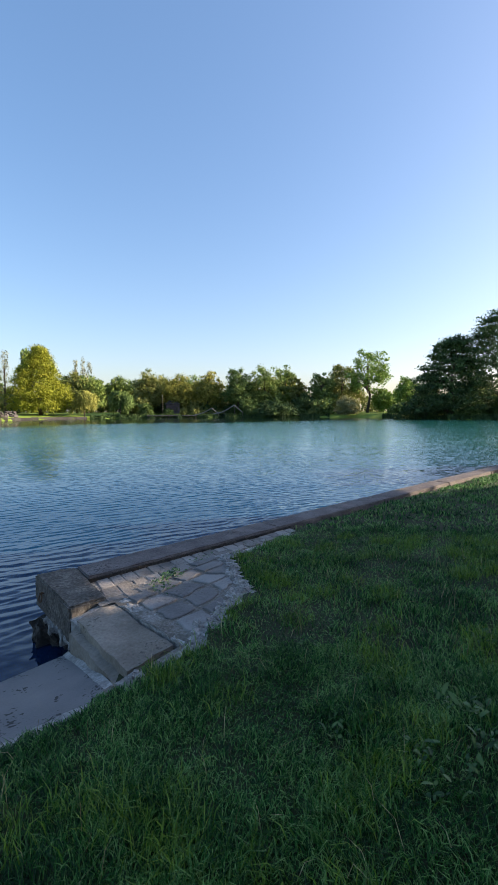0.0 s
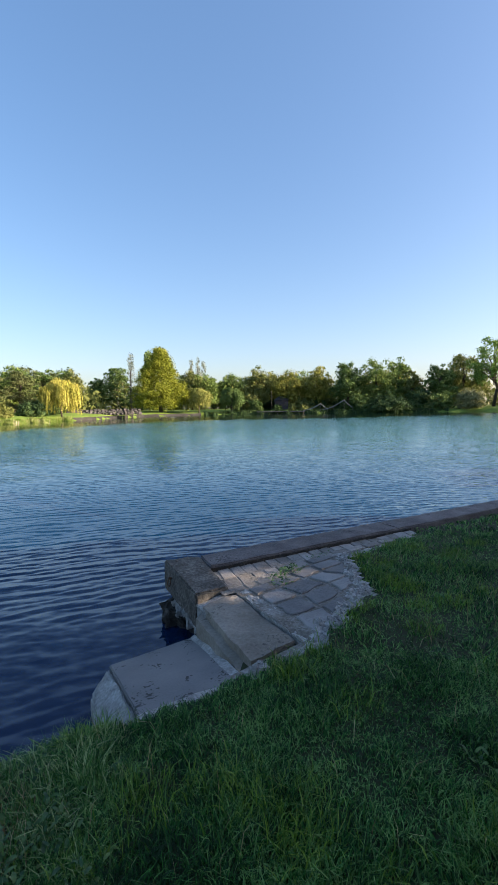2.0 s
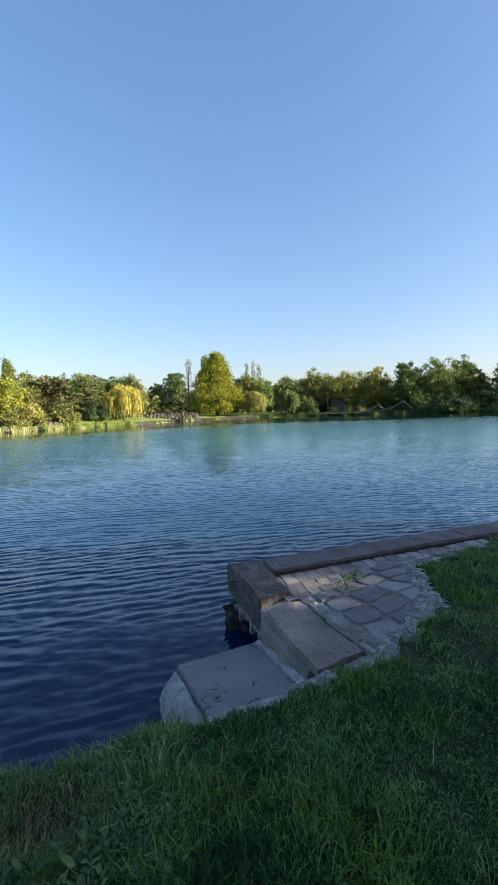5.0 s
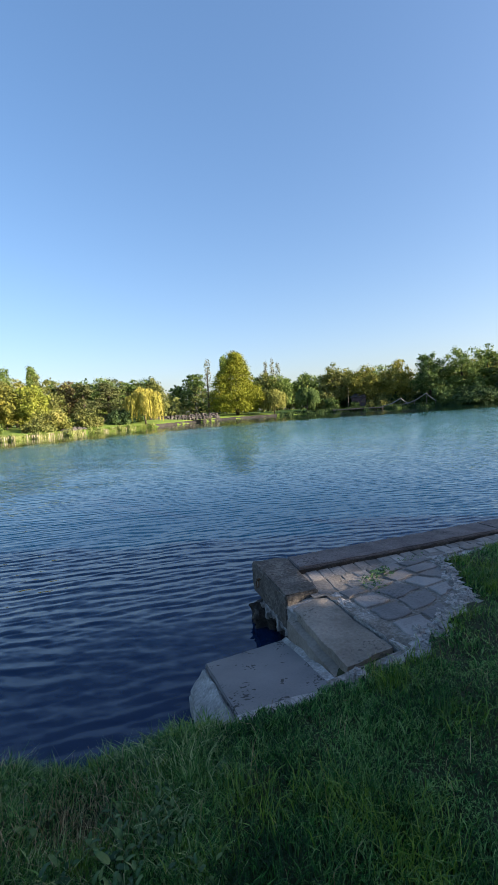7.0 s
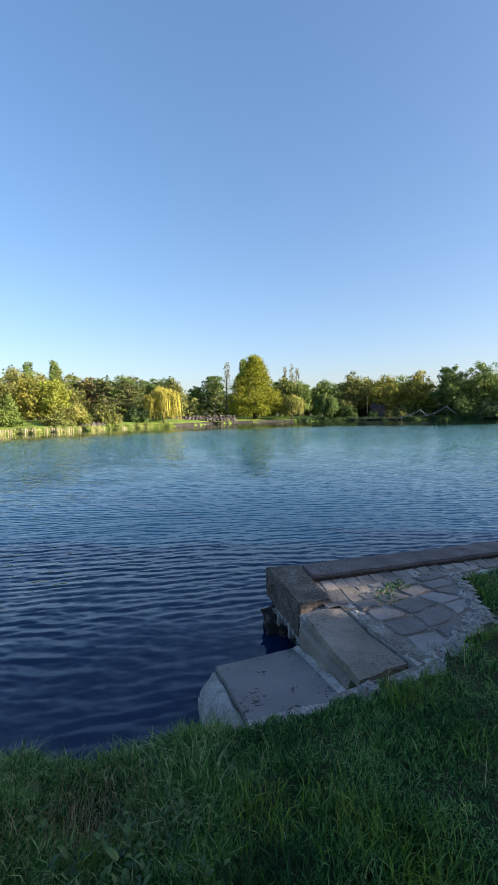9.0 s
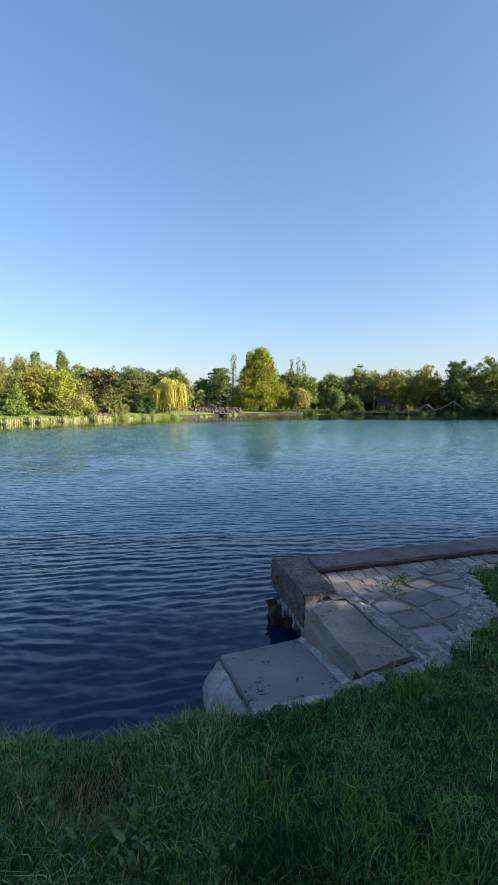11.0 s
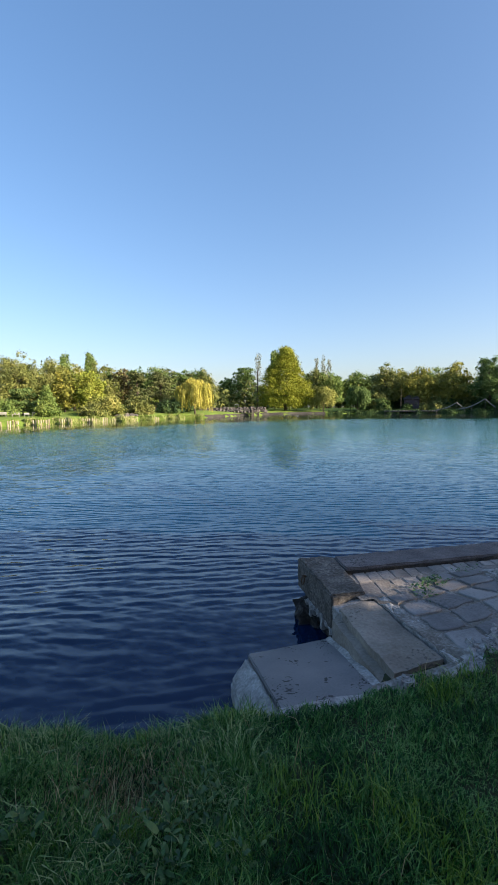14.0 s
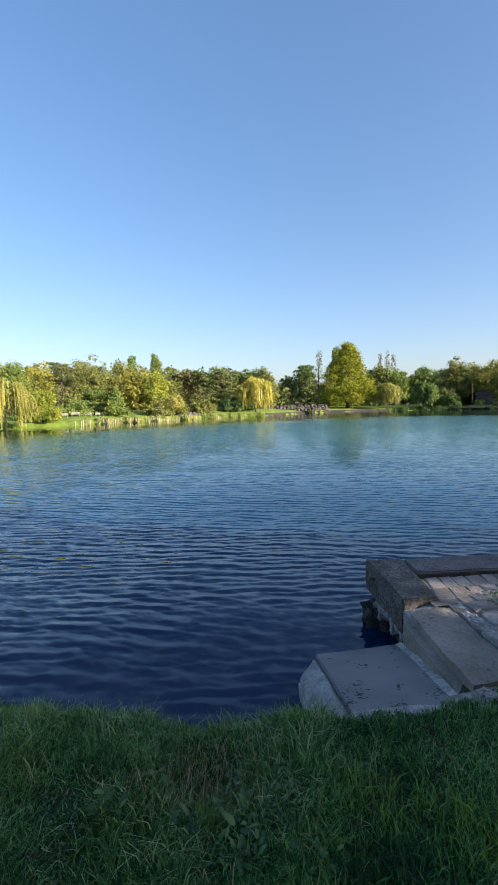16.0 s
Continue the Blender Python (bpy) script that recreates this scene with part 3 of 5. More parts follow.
uv_block("mortar_joint", [(0.295, 1.05), (0.295, 1.99), (0.405, 1.99), (0.395, 1.0)], [0.476, 0.494, 0.506, 0.482], 0.06, M_CONCRETE, paving, "gritty pale joint beside the slab", cuts=24, amount=0.016, bevel=0.004, scale=22.0, seed=32)

# crumbs of mortar along the rim
crumbs, rng = bmesh.new(), random.Random(17)
while len(crumbs.verts) < 8 * 650:
    u, v = rng.uniform(-0.1, 1.9), rng.uniform(0.8, 2.12)
    if not bool(paved(np.array(u), np.array(v))) or bool(paved(np.array(u), np.array(v + 0.16))) or (u < 0.33 and v < 1.98):
        continue
    x, y = plan(u, v)
    r = rng.uniform(0.004, 0.013) * rng.choice((0.6, 1, 1, 1.6))
    turn = Matrix.Translation((x, y, (0.444 + 0.112 * (u + 0.13) if u < 0.30 and v > 1.8 else pave_z(u, v) + 0.006))) @ Matrix.Rotation(rng.uniform(0, 6.3), 4, Vector((rng.random(), rng.random(), 1)))
    shape = bmesh.ops.create_cube(crumbs, size=2 * r, matrix=turn)["verts"]
    for vert in shape:
        vert.co += Vector((rng.uniform(-1, 1), rng.uniform(-1, 1), rng.uniform(-1, 0.4))) * r * 0.55
tagged(part("mortar_crumbs", crumbs, M_CONCRETE, paving, "crumbs of pale mortar"), kind="stuff")

# large worn slab and the smooth ramp slab
bm = rough_block([plan(*c) for c in ((-0.09, 0.955), (-0.13, 1.97), (0.335, 1.97), (0.34, 0.955))], [0.434, 0.428, 0.490, 0.480], 0.36, cuts=20, amount=0.014, bevel=0.065, seed=5)
for vert in bm.verts:                     # the head of the slab is worn round
    u, v = to_uv(vert.co.x, vert.co.y)
    v += 0.075 * ((u - 0.10) / 0.23) ** 2 * max(0.0, 1 - (v - 0.95) / 0.3) ** 1.5
    vert.co.x, vert.co.y = plan(u, v)
    vert.co.z -= 0.012 * max(0.0, 1 - abs(v - 1.55) / 0.3)
slab = part("stone_slab", bm, M_BLOCK, None)
tagged(slab, "large worn tan sandstone slab with rounded edges", "stone slab")
ramp = thing("ramp_slab", Matrix(), "smooth grey concrete slab sloping into the lake", "concrete slab")
uv_block("slab", [(-0.77, 1.03), (-0.80, 1.98), (-0.20, 1.98), (-0.11, 1.0)], [0.165, 0.37, 0.385, 0.185], 0.30, M_RAMP, ramp, cuts=9, amount=0.003, bevel=0.008, seed=8)
uv_block("broken_edge", [(-0.93, 1.15), (-1.0, 1.93), (-0.79, 1.99), (-0.775, 1.05)], [0.05, 0.14, 0.364, 0.160], 0.5, M_CONCRETE, ramp, "pale broken concrete edge", cuts=9, amount=0.018, bevel=0.02, seed=9)
uv_block("mortar_strip", [(-0.135, 1.0), (-0.215, 1.99), (-0.12, 1.99), (-0.085, 1.0)], [0.185, 0.385, 0.395, 0.21], 0.2, M_CONCRETE, ramp, "pale mortar strip", cuts=8, amount=0.02, bevel=0.01, seed=10)
uv_block("mortar_lip", [(-0.82, 1.965), (-0.84, 2.12), (-0.16, 2.15), (-0.2, 1.965)], [0.375, 0.37, 0.39, 0.392], 0.2, M_CONCRETE, ramp, "pale mortar lip", cuts=8, amount=0.02, bevel=0.01, seed=11)
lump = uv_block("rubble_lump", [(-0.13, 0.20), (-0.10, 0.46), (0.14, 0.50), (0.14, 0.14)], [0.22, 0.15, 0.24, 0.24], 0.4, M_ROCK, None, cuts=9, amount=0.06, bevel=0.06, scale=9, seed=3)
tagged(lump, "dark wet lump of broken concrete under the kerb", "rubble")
for k in range(7):                        # lime and mortar that ran out of the joint under the corner stone
    uv_block("mortar_smear", [(-0.035, 0.30 + 0.09 * k), (-0.05, 0.37 + 0.09 * k), (0.03, 0.38 + 0.09 * k), (0.03, 0.29 + 0.09 * k)], [0.225 + 0.012 * math.sin(5 * k)] * 4, 0.05 + 0.07 * (k % 3 == 1), M_CONCRETE, kerb, "pale lime run out of the joint", cuts=3, amount=0.02, bevel=0.008, scale=15, seed=40 + k)


def build_ring():
    """A mooring ring on a staple in the end face of the corner stone."""
    x, y = plan(-0.022, 0.26)
    ring = thing("mooring_ring", pose(x, y, 0.405, 0, 0, math.degrees(KERB_ANGLE)), "small rusted iron mooring ring in the corner stone", "ring")
    bm = bmesh.new()
    n = 16
    for k in range(n):
        a, b = 2 * math.pi * k / n, 2 * math.pi * (k + 1) / n
        cone(bm, (-0.02 + 0.008 * math.cos(a), 0.034 * math.sin(a), -0.034 + 0.034 * math.cos(a)), (-0.02 + 0.008 * math.cos(b), 0.034 * math.sin(b), -0.034 + 0.034 * math.cos(b)), 0.006, 0.006, 6)
    part("ring", bm, M_IRON, ring, smooth=True)
    bm = bmesh.new()
    for side in (-0.012, 0.012):
        cone(bm, (0.05, side, 0.008), (-0.022, side, 0.008), 0.006, 0.006, 6)
    cone(bm, (-0.022, -0.014, 0.008), (-0.022, 0.014, 0.008), 0.006, 0.006, 6)
    part("staple", bm, M_IRON, ring)


build_ring()


# ---- trees ----
def leaf_cards(centres, size, rng, droop=0.0, facing=None, loose=0.38):
    """Rhombic leaf clumps, one at each centre; facing: the way that each one's upper side turns, loosely."""
    n = len(centres)
    a = rng.normal(size=(n, 3))
    a[:, 2] -= droop * 3
    a /= np.linalg.norm(a, axis=1, keepdims=True)
    if facing is None:
        b = rng.normal(size=(n, 3))
    else:
        b = np.cross(facing + loose * rng.normal(size=(n, 3)), a)
    b -= (a * b).sum(1, keepdims=True) * a
    b /= np.linalg.norm(b, axis=1, keepdims=True) + 1e-9
    if facing is not None and not droop:
        a = np.cross(b, facing + 0.5 * loose * rng.normal(size=(n, 3)))
        a /= np.linalg.norm(a, axis=1, keepdims=True) + 1e-9
    s = size * rng.uniform(0.6, 1.3, (n, 1))
    w = s * rng.uniform(0.45, 0.75, (n, 1)) * (1 - 0.5 * droop)
    v = np.stack([centres - a * s * 0.5, centres + b * w * 0.5, centres + a * s * 0.5, centres - b * w * 0.5], 1).reshape(-1, 3)
    return v, np.arange(4 * n).reshape(-1, 4)


def clumps(kind, h, w, rng):
    """Centres and radii of the leaf clumps of a crown of height h and width w, standing at the origin."""
    if kind == "poplar":
        n = 80
        z = rng.uniform(0.06, 1.0, n)
        rad = w / 2 * np.sin(np.pi * np.clip(z * 0.76 + 0.12, 0, 1)) ** 0.6
        ang = rng.uniform(0, 2 * np.pi, n)
        c = np.stack([rad * 0.6 * np.cos(ang), rad * 0.6 * np.sin(ang), z * h * 0.97], 1)
        return c, np.full(n, 0.24 * w) * rng.uniform(0.6, 1.2, n), (1, 1, 2.0)
    if kind in ("cypress", "conifer"):
        n = 420
        z = rng.uniform(0.07, 0.97, n)
        prof = np.where(z < 0.3, 0.80 + 0.20 * z / 0.3, np.clip((1.0 - z) / 0.7, 0, 1) ** 0.85)
        if kind == "conifer":
            prof = np.clip(1.02 - z, 0, 1)
        rad = w / 2 * prof * np.sqrt(rng.uniform(0.05, 1, n))
        ang = rng.uniform(0, 2 * np.pi, n)
        c = np.stack([rad * np.cos(ang), rad * np.sin(ang), z * h * 0.98], 1)
        return c, w * 0.080 * rng.uniform(0.6, 1.5, n), (1.2, 1.2, 0.8)
    if kind == "spreading":                # tiers of flat sprays, broad at the foot
        n = 260
        z = rng.uniform(0.03, 0.98, n)
        z = np.round(z * 13) / 13 + rng.normal(0, 0.012, n)
        rad = w / 2 * np.clip(1.03 - np.clip(z, 0, 1) ** 1.6 * 0.80, 0.1, 1) * rng.uniform(0.3, 1, n) ** 0.6 * rng.uniform(0.8, 1.08, n)
        ang = rng.uniform(0, 2 * np.pi, n)
        c = np.stack([rad * np.cos(ang), rad * np.sin(ang), np.clip(z, 0.03, 0.99) * h * 0.97], 1)
        return c, w * 0.092 * rng.uniform(0.6, 1.4, n), (1.35, 1.35, 0.5)
    if kind == "pine":
        n = 90
        z = rng.uniform(0.12, 0.98, n)
        rad = w / 2 * np.clip(1.25 - z, 0.25, 1) ** 0.5 * np.sqrt(rng.uniform(0.1, 1, n))
        ang = rng.uniform(0, 2 * np.pi, n)
        c = np.stack([rad * np.cos(ang), rad * np.sin(ang), z * h * 0.97], 1)
        return c, w * 0.125 * rng.uniform(0.6, 1.35, n), (1.35, 1.35, 0.48)
    low = {"broadleaf": 0.04, "open": 0.20, "shrub": 0.0}[kind]
    n = {"broadleaf": 135, "open": 105, "shrub": 90}[kind]
    d = rng.normal(size=(n, 3))
    d /= np.linalg.norm(d, axis=1, keepdims=True)
    p = rng.uniform(0, 6.3, 3)              # lobes make the outline uneven
    az = np.arctan2(d[:, 1], d[:, 0])
    lobes = 1 + 0.13 * np.sin(2 * az + p[0]) * (1 - np.abs(d[:, 2])) + 0.14 * np.sin(3 * az + 4 * d[:, 2] + p[1]) + 0.10 * np.sin(7 * d[:, 2] + az + p[2])
    d *= (rng.uniform(0.25, 1.0, n) ** 0.5 * lobes)[:, None]
    half = h * (1 - low) / 2
    c = np.stack([d[:, 0] * w * 0.44, d[:, 1] * w * 0.44, low * h + half + d[:, 2] * half * 0.93], 1)
    if kind == "shrub":
        c[:, 2] = np.clip(np.abs(d[:, 2]), 0, 1.05) * h * 0.86 + 0.05 * h
    c[:, 2] = np.clip(c[:, 2], 0.02 * h, 0.97 * h)
    size = w * (0.105 if kind == "open" else 0.125) * rng.uniform(0.55, 1.45, n)
    return c, size, (1, 1, 0.8)


tree_count = 0


def tree(kind, x, y, top, width, colour, label, leaf=None, base=None, leaves=None, gap=False):
    """A tree that stands on the ground at x, y, its top at that height over the lake."""
    global tree_count
    tree_count += 1
    rng = np.random.default_rng(100 + tree_count)
    ground_z = float(ground_height(np.array([x]), np.array([y]))[0]) if base is None else base
    h, dist = (top - ground_z) * 1.05, math.hypot(x, y)
    leaf = leaf or max(0.17, dist * 0.0027)
    inside = 60 if gap else 40 if colour == "dark" else 34 if kind == "cypress" else 18
    root = thing("shrub" if kind == "shrub" else "willow_tree" if kind == "willow" else "poplar_tree" if kind == "poplar" else "pine_tree" if kind == "pine" else "tree", pose(x, y, ground_z - 0.05), label, "shrub" if kind == "shrub" else "tree")
    bm = bmesh.new()
    r0 = {"shrub": 0.02, "poplar": 0.016, "cypress": 0.03}.get(kind, 0.024) * h
    bend = [Vector((rng.normal() * 0.02 * h, rng.normal() * 0.02 * h, h * f)) for f in (0.0, 0.25, 0.5, 0.72)]
    bend[0] = Vector((0, 0, -0.2))
    for k in range(3):
        cone(bm, bend[k], bend[k + 1], r0 * (1 - 0.28 * k), r0 * (0.72 - 0.26 * k), 8)
    if kind == "willow":
        n = 24
        ang, rad = rng.uniform(0, 2 * np.pi, n), width / 2 * np.sqrt(rng.uniform(0.03, 0.66, n))
        heads = np.stack([rad * np.cos(ang), rad * np.sin(ang), h * (0.95 - 0.42 * (rad / (width / 2)) ** 2) * rng.uniform(0.84, 1.0, n)], 1)
        pts, ways = [], []
        for c in heads:
            out = np.array([c[0], c[1], 0]) / (math.hypot(c[0], c[1]) + 0.1)
            puff = rng.normal(size=(90, 3))
            puff /= np.linalg.norm(puff, axis=1, keepdims=True)
            pts.append(c + puff * (0.10 * width, 0.10 * width, 0.055 * h))
            ways.append(puff + np.array([0, 0, 0.6]))
            long = rng.uniform(0.42, 0.9)
            for _ in range(22):
                turn = rng.uniform(0, 2 * np.pi)
                side = np.array([math.cos(turn), math.sin(turn), 0])
                s = c + side * 0.11 * width * rng.uniform(0.3, 1.1) + np.array([0, 0, rng.normal() * 0.02 * h])
                drop = long * rng.uniform(0.55, 1.08) * s[2]
                m = max(4, int(drop / (leaf * 0.62)))
                f = np.linspace(0, 1, m)[:, None]
                pts.append(s + f * np.array([0, 0, -drop]) + (out + 0.5 * side) * (np.sqrt(f) * 0.06 * width) + rng.normal(size=(m, 3)) * 0.12 * leaf)
                ways.append(np.repeat((side + 0.5 * out)[None], m, 0))
        pts, ways = np.vstack(pts), np.vstack(ways)
        pts[:, 2] = np.maximum(pts[:, 2], 0.1)
        verts, quads = leaf_cards(pts, leaf * 1.5, rng, droop=0.7, facing=ways)
        targets = heads[::4]
    else:
        centres, sizes, squash = clumps(kind, h, width, rng)
        thin = kind == "poplar" and colour == "grey"
        total = leaves or int(min(10500, 1500 + 4.8 * (h * width) / leaf ** 2 * (0.6 if kind == "open" else 1.0)))
        share = np.maximum(6, (sizes ** 2 / (sizes ** 2).sum() * total).astype(int))
        pts, ways = [], []
        for c, s, m in zip(centres, sizes, share):
            p = rng.normal(size=(m, 3))
            p /= np.linalg.norm(p, axis=1, keepdims=True) + 1e-6
            p[:, 2] = np.where(rng.uniform(size=m) < 0.5, np.abs(p[:, 2]), p[:, 2])
            pts.append(c + p * (rng.uniform(0.3, 1.08, (m, 1)) ** 0.6) * s * np.array(squash))
            ways.append(p / np.array(squash) + np.array([0, 0, 0.35]))
        pts, ways = np.vstack(pts), np.vstack(ways)
        ways /= np.linalg.norm(ways, axis=1, keepdims=True) + 1e-6
        pts[:, 2] = np.maximum(pts[:, 2], 0.05)
        verts, quads = leaf_cards(pts, leaf, rng, facing=ways)
        if not thin:                # dense twigs and leaves inside the clumps
            inner = np.repeat(centres, inside, 0) + rng.normal(size=(inside * len(centres), 3)) * np.repeat(sizes, inside)[:, None] * 0.36 * np.array(squash)
            inner[:, 2] = np.maximum(inner[:, 2], leaf)
            more, faces = leaf_cards(inner, 2.0 * leaf, rng)
            verts, quads = np.vstack([verts, more]), np.vstack([quads, faces + len(verts)])
        targets = centres[:: max(1, len(centres) // (14 if kind == "open" else 8))]
    if gap:                               # leaves left out along sun rays, a made gap placing sun patches on the paving
        for u, v, wide in ((0.62, 0.74, 0.39), (0.88, 0.64, 0.28), (0.17, 1.10, 0.27)):
            to_patch = np.array([*plan(u, v), 0.48]) - np.array([x, y, ground_z - 0.05])
            ray = np.array(sun_dir)
            off = verts[quads].mean(1) - to_patch
            away = np.linalg.norm(off - (off @ ray)[:, None] * ray, axis=1)
            quads = quads[(away > wide) | (rng.uniform(size=len(away)) < 0.01)]
    for c in targets:
        c = Vector(c)
        if kind in ("poplar", "cypress", "conifer"):
            c = Vector((c.x * 0.6, c.y * 0.6, c.z))
        start = Vector((0, 0, min(c.z * 0.62, h * 0.6)))
        mid = start.lerp(c, 0.55) + Vector((0, 0, 0.04 * h))
        cone(bm, start, mid, r0 * 0.38, r0 * 0.22, 6)
        cone(bm, mid, c, r0 * 0.22, r0 * 0.06, 6)
    part("trunk", bm, M_BARK, root, smooth=True)
    crown = new("crown", quick_mesh("crown", verts, quads, LEAVES[colour]))
    crown.parent = root
    return root


tree("spreading", 48.5, 108.9, 19.0, 19.5, "dark", "dark green broadleaf tree with foliage down to the shore", leaves=22000, leaf=0.34)
tree("spreading", 58.5, 105.9, 24.5, 24.0, "dark", "tall dark green broadleaf tree by the lake", leaves=22000, leaf=0.34)
tree("shrub", 46.3, 119.5, 11.0, 9.8, "dark", "dark green bushy shrub at the water edge")
tree("broadleaf", 51.3, 148.3, 12.4, 8.0, "fresh", "small fresh green tree on the sunlit lawn")
tree("open", 42.0, 163.3, 24.3, 17.1, "fresh", "tall open-crowned green tree with a bare trunk on the lawn")
tree("broadleaf", 47.3, 161.1, 9.7, 9.4, "fresh", "low green tree with a bare trunk on the lawn")
tree("broadleaf", 34.9, 172.0, 19.3, 16.0, "brown", "olive brown autumn broadleaf tree")
tree("open", 25.0, 160.8, 15.0, 11.6, "deep", "dark gappy broadleaf tree near the shore")
tree("shrub", 32.5, 151.2, 7.6, 9.4, "pale", "pale feathery grey-green shrub on the shore")
tree("broadleaf", 17.1, 167.0, 13.8, 6.8, "brown", "small yellowing broadleaf tree")
tree("broadleaf", 12.6, 170.9, 18.2, 9.6, "green", "green broadleaf tree in the far tree row")
tree("broadleaf", 4.7, 158.6, 16.9, 13.7, "green", "rounded green broadleaf tree behind the shore")
tree("broadleaf", -4.8, 156.1, 16.6, 12.7, "deep", "deep green broadleaf tree behind the tents")
tree("broadleaf", -15.8, 159.4, 15.2, 13.0, "ochre", "ochre autumn broadleaf tree behind the deck")
tree("broadleaf", -25.9, 156.1, 14.0, 12.8, "ochre", "ochre and green autumn tree behind the deck")
tree("broadleaf", -35.9, 156.1, 15.6, 12.2, "brown", "olive brown tree with a pale twiggy crown")
tree("shrub", 7.2, 149.3, 4.4, 15.9, "dark", "low dark clipped shrub mass on the shore")
tree("shrub", 18.5, 157.0, 7.6, 12.0, "dark", "dark undergrowth shrub between the trees")
tree("shrub", -1.3, 150.2, 5.9, 8.4, "deep", "deep green shrub behind the boat shore")
tree("willow", -41.6, 140.7, 9.0, 8.9, "deep", "dark green weeping willow in shade")
tree("broadleaf", -54.0, 180.7, 15.0, 14.4, "green", "far green broadleaf tree beyond the willow")
tree("broadleaf", -61.7, 181.9, 14.2, 9.8, "green", "far green tree beyond the willow")
tree("willow", -50.5, 133.7, 8.7, 9.8, "olive", "olive green weeping willow with a pale trunk")
tree("broadleaf", -63.9, 162.4, 15.4, 13.3, "brown", "greyish olive tree with a thin crown")
tree("poplar", -65.9, 166.8, 20.6, 2.7, "grey", "thin grey-green poplar spire", leaves=900)
tree("poplar", -63.7, 168.8, 21.6, 2.7, "grey", "thin grey-green poplar with a pointed top", leaves=900)
tree("poplar", -62.6, 172.2, 20.1, 2.8, "grey", "thin grey twiggy poplar", leaves=900)
tree("cypress", -61.6, 129.6, 20.2, 18.6, "gold", "tall yellow-gold bald cypress on the lawn", leaves=30000, leaf=0.30)
tree("poplar", -73.6, 132.9, 19.3, 3.4, "grey", "pale grey-green poplar behind the gold cypress", leaves=900)
tree("poplar", -71.5, 141.9, 21.6, 4.6, "green", "green poplar behind the gold cypress")
tree("poplar", -68.6, 151.2, 21.5, 5.1, "grey", "grey-green poplar behind the gold cypress", leaves=900)
tree("pine", -81.0, 136.7, 15.8, 10.5, "deep", "dark green pine with an uneven crown")
tree("broadleaf", -82.8, 128.5, 11.9, 7.8, "deep", "deep green broadleaf tree above the terrace")
tree("shrub", -78.1, 141.4, 7.8, 8.2, "dark", "dark shrub behind the terrace")
tree("willow", -56.7, 75.2, 8.2, 8.1, "yellow", "golden yellow weeping willow at the reed bed")
tree("broadleaf", -67.9, 92.6, 11.4, 8.7, "brown", "russet brown broadleaf tree behind the golden willow")
tree("pine", -71.0, 87.9, 10.7, 5.7, "deep", "dark pine in the lakeside row")
tree("pine", -67.3, 76.8, 10.1, 6.2, "brownpine", "brownish green pine in the lakeside row")
tree("pine", -68.5, 70.7, 9.6, 5.0, "brownpine", "brownish pine in the lakeside row")
tree("broadleaf", -73.3, 71.0, 10.7, 5.2, "russet", "russet tinged broadleaf tree in the row")
tree("pine", -76.7, 70.0, 11.1, 3.7, "deep", "dark pine top behind the row")
tree("shrub", -59.6, 70.8, 3.8, 5.2, "dark", "dark shrub under the pines")
tree("shrub", -58.7, 61.4, 4.2, 4.7, "brown", "olive rounded shrub above the reeds")
tree("shrub", -58.9, 53.2, 4.5, 6.8, "olive", "broad olive green shrub above the reeds")
tree("broadleaf", -66.4, 56.2, 8.8, 6.2, "yellowgreen", "yellow-green broadleaf tree by the lake")
tree("poplar", -140.6, 109.0, 20.8, 5.0, "green", "tall dark columnar poplar far behind the park")
tree("poplar", -137.8, 117.7, 21.6, 5.0, "green", "tall columnar poplar far behind the park")
tree("broadleaf", -69.5, 53.3, 8.4, 5.3, "ochre", "golden ochre broadleaf tree")
tree("conifer", -59.2, 42.3, 5.3, 4.0, "green", "bright green young conifer on the lawn")
tree("broadleaf", -76.2, 55.8, 11.1, 7.2, "brown", "olive brown broadleaf tree")
tree("broadleaf", -74.9, 47.4, 11.3, 8.5, "brown", "large rounded olive brown tree behind the lawn")
tree("pine", -66.2, 37.6, 9.3, 5.4, "brownpine", "large brownish green pine behind the lawn")
tree("pine", -64.0, 41.6, 5.2, 4.6, "deep", "dark low pine behind the lawn")
tree("shrub", -61.9, 36.3, 3.2, 5.4, "green", "rounded shrub at the back of the lawn")
tree("broadleaf", -66.1, 33.4, 9.0, 6.7, "ochre", "golden green broadleaf tree by the lake")
tree("shrub", -53.3, 27.6, 5.0, 4.1, "yellowgreen", "dense yellow-green shrub hanging over the water")
tree("broadleaf", -64.0, 28.5, 8.5, 6.0, "green", "green broadleaf tree behind the willow")
tree("willow", -50.7, 22.2, 5.7, 5.6, "olive", "large olive weeping willow trailing into the lake")
tree("broadleaf", -57.4, 21.0, 7.8, 7.0, "brown", "olive brown broadleaf tree")

# undergrowth along the far shore and the woods behind it
def shore_place(yaw, behind):
    r = float(np.interp(yaw, FAR_YAW, FAR_R)) + behind
    return -r * math.sin(radians(yaw)), r * math.cos(radians(yaw))


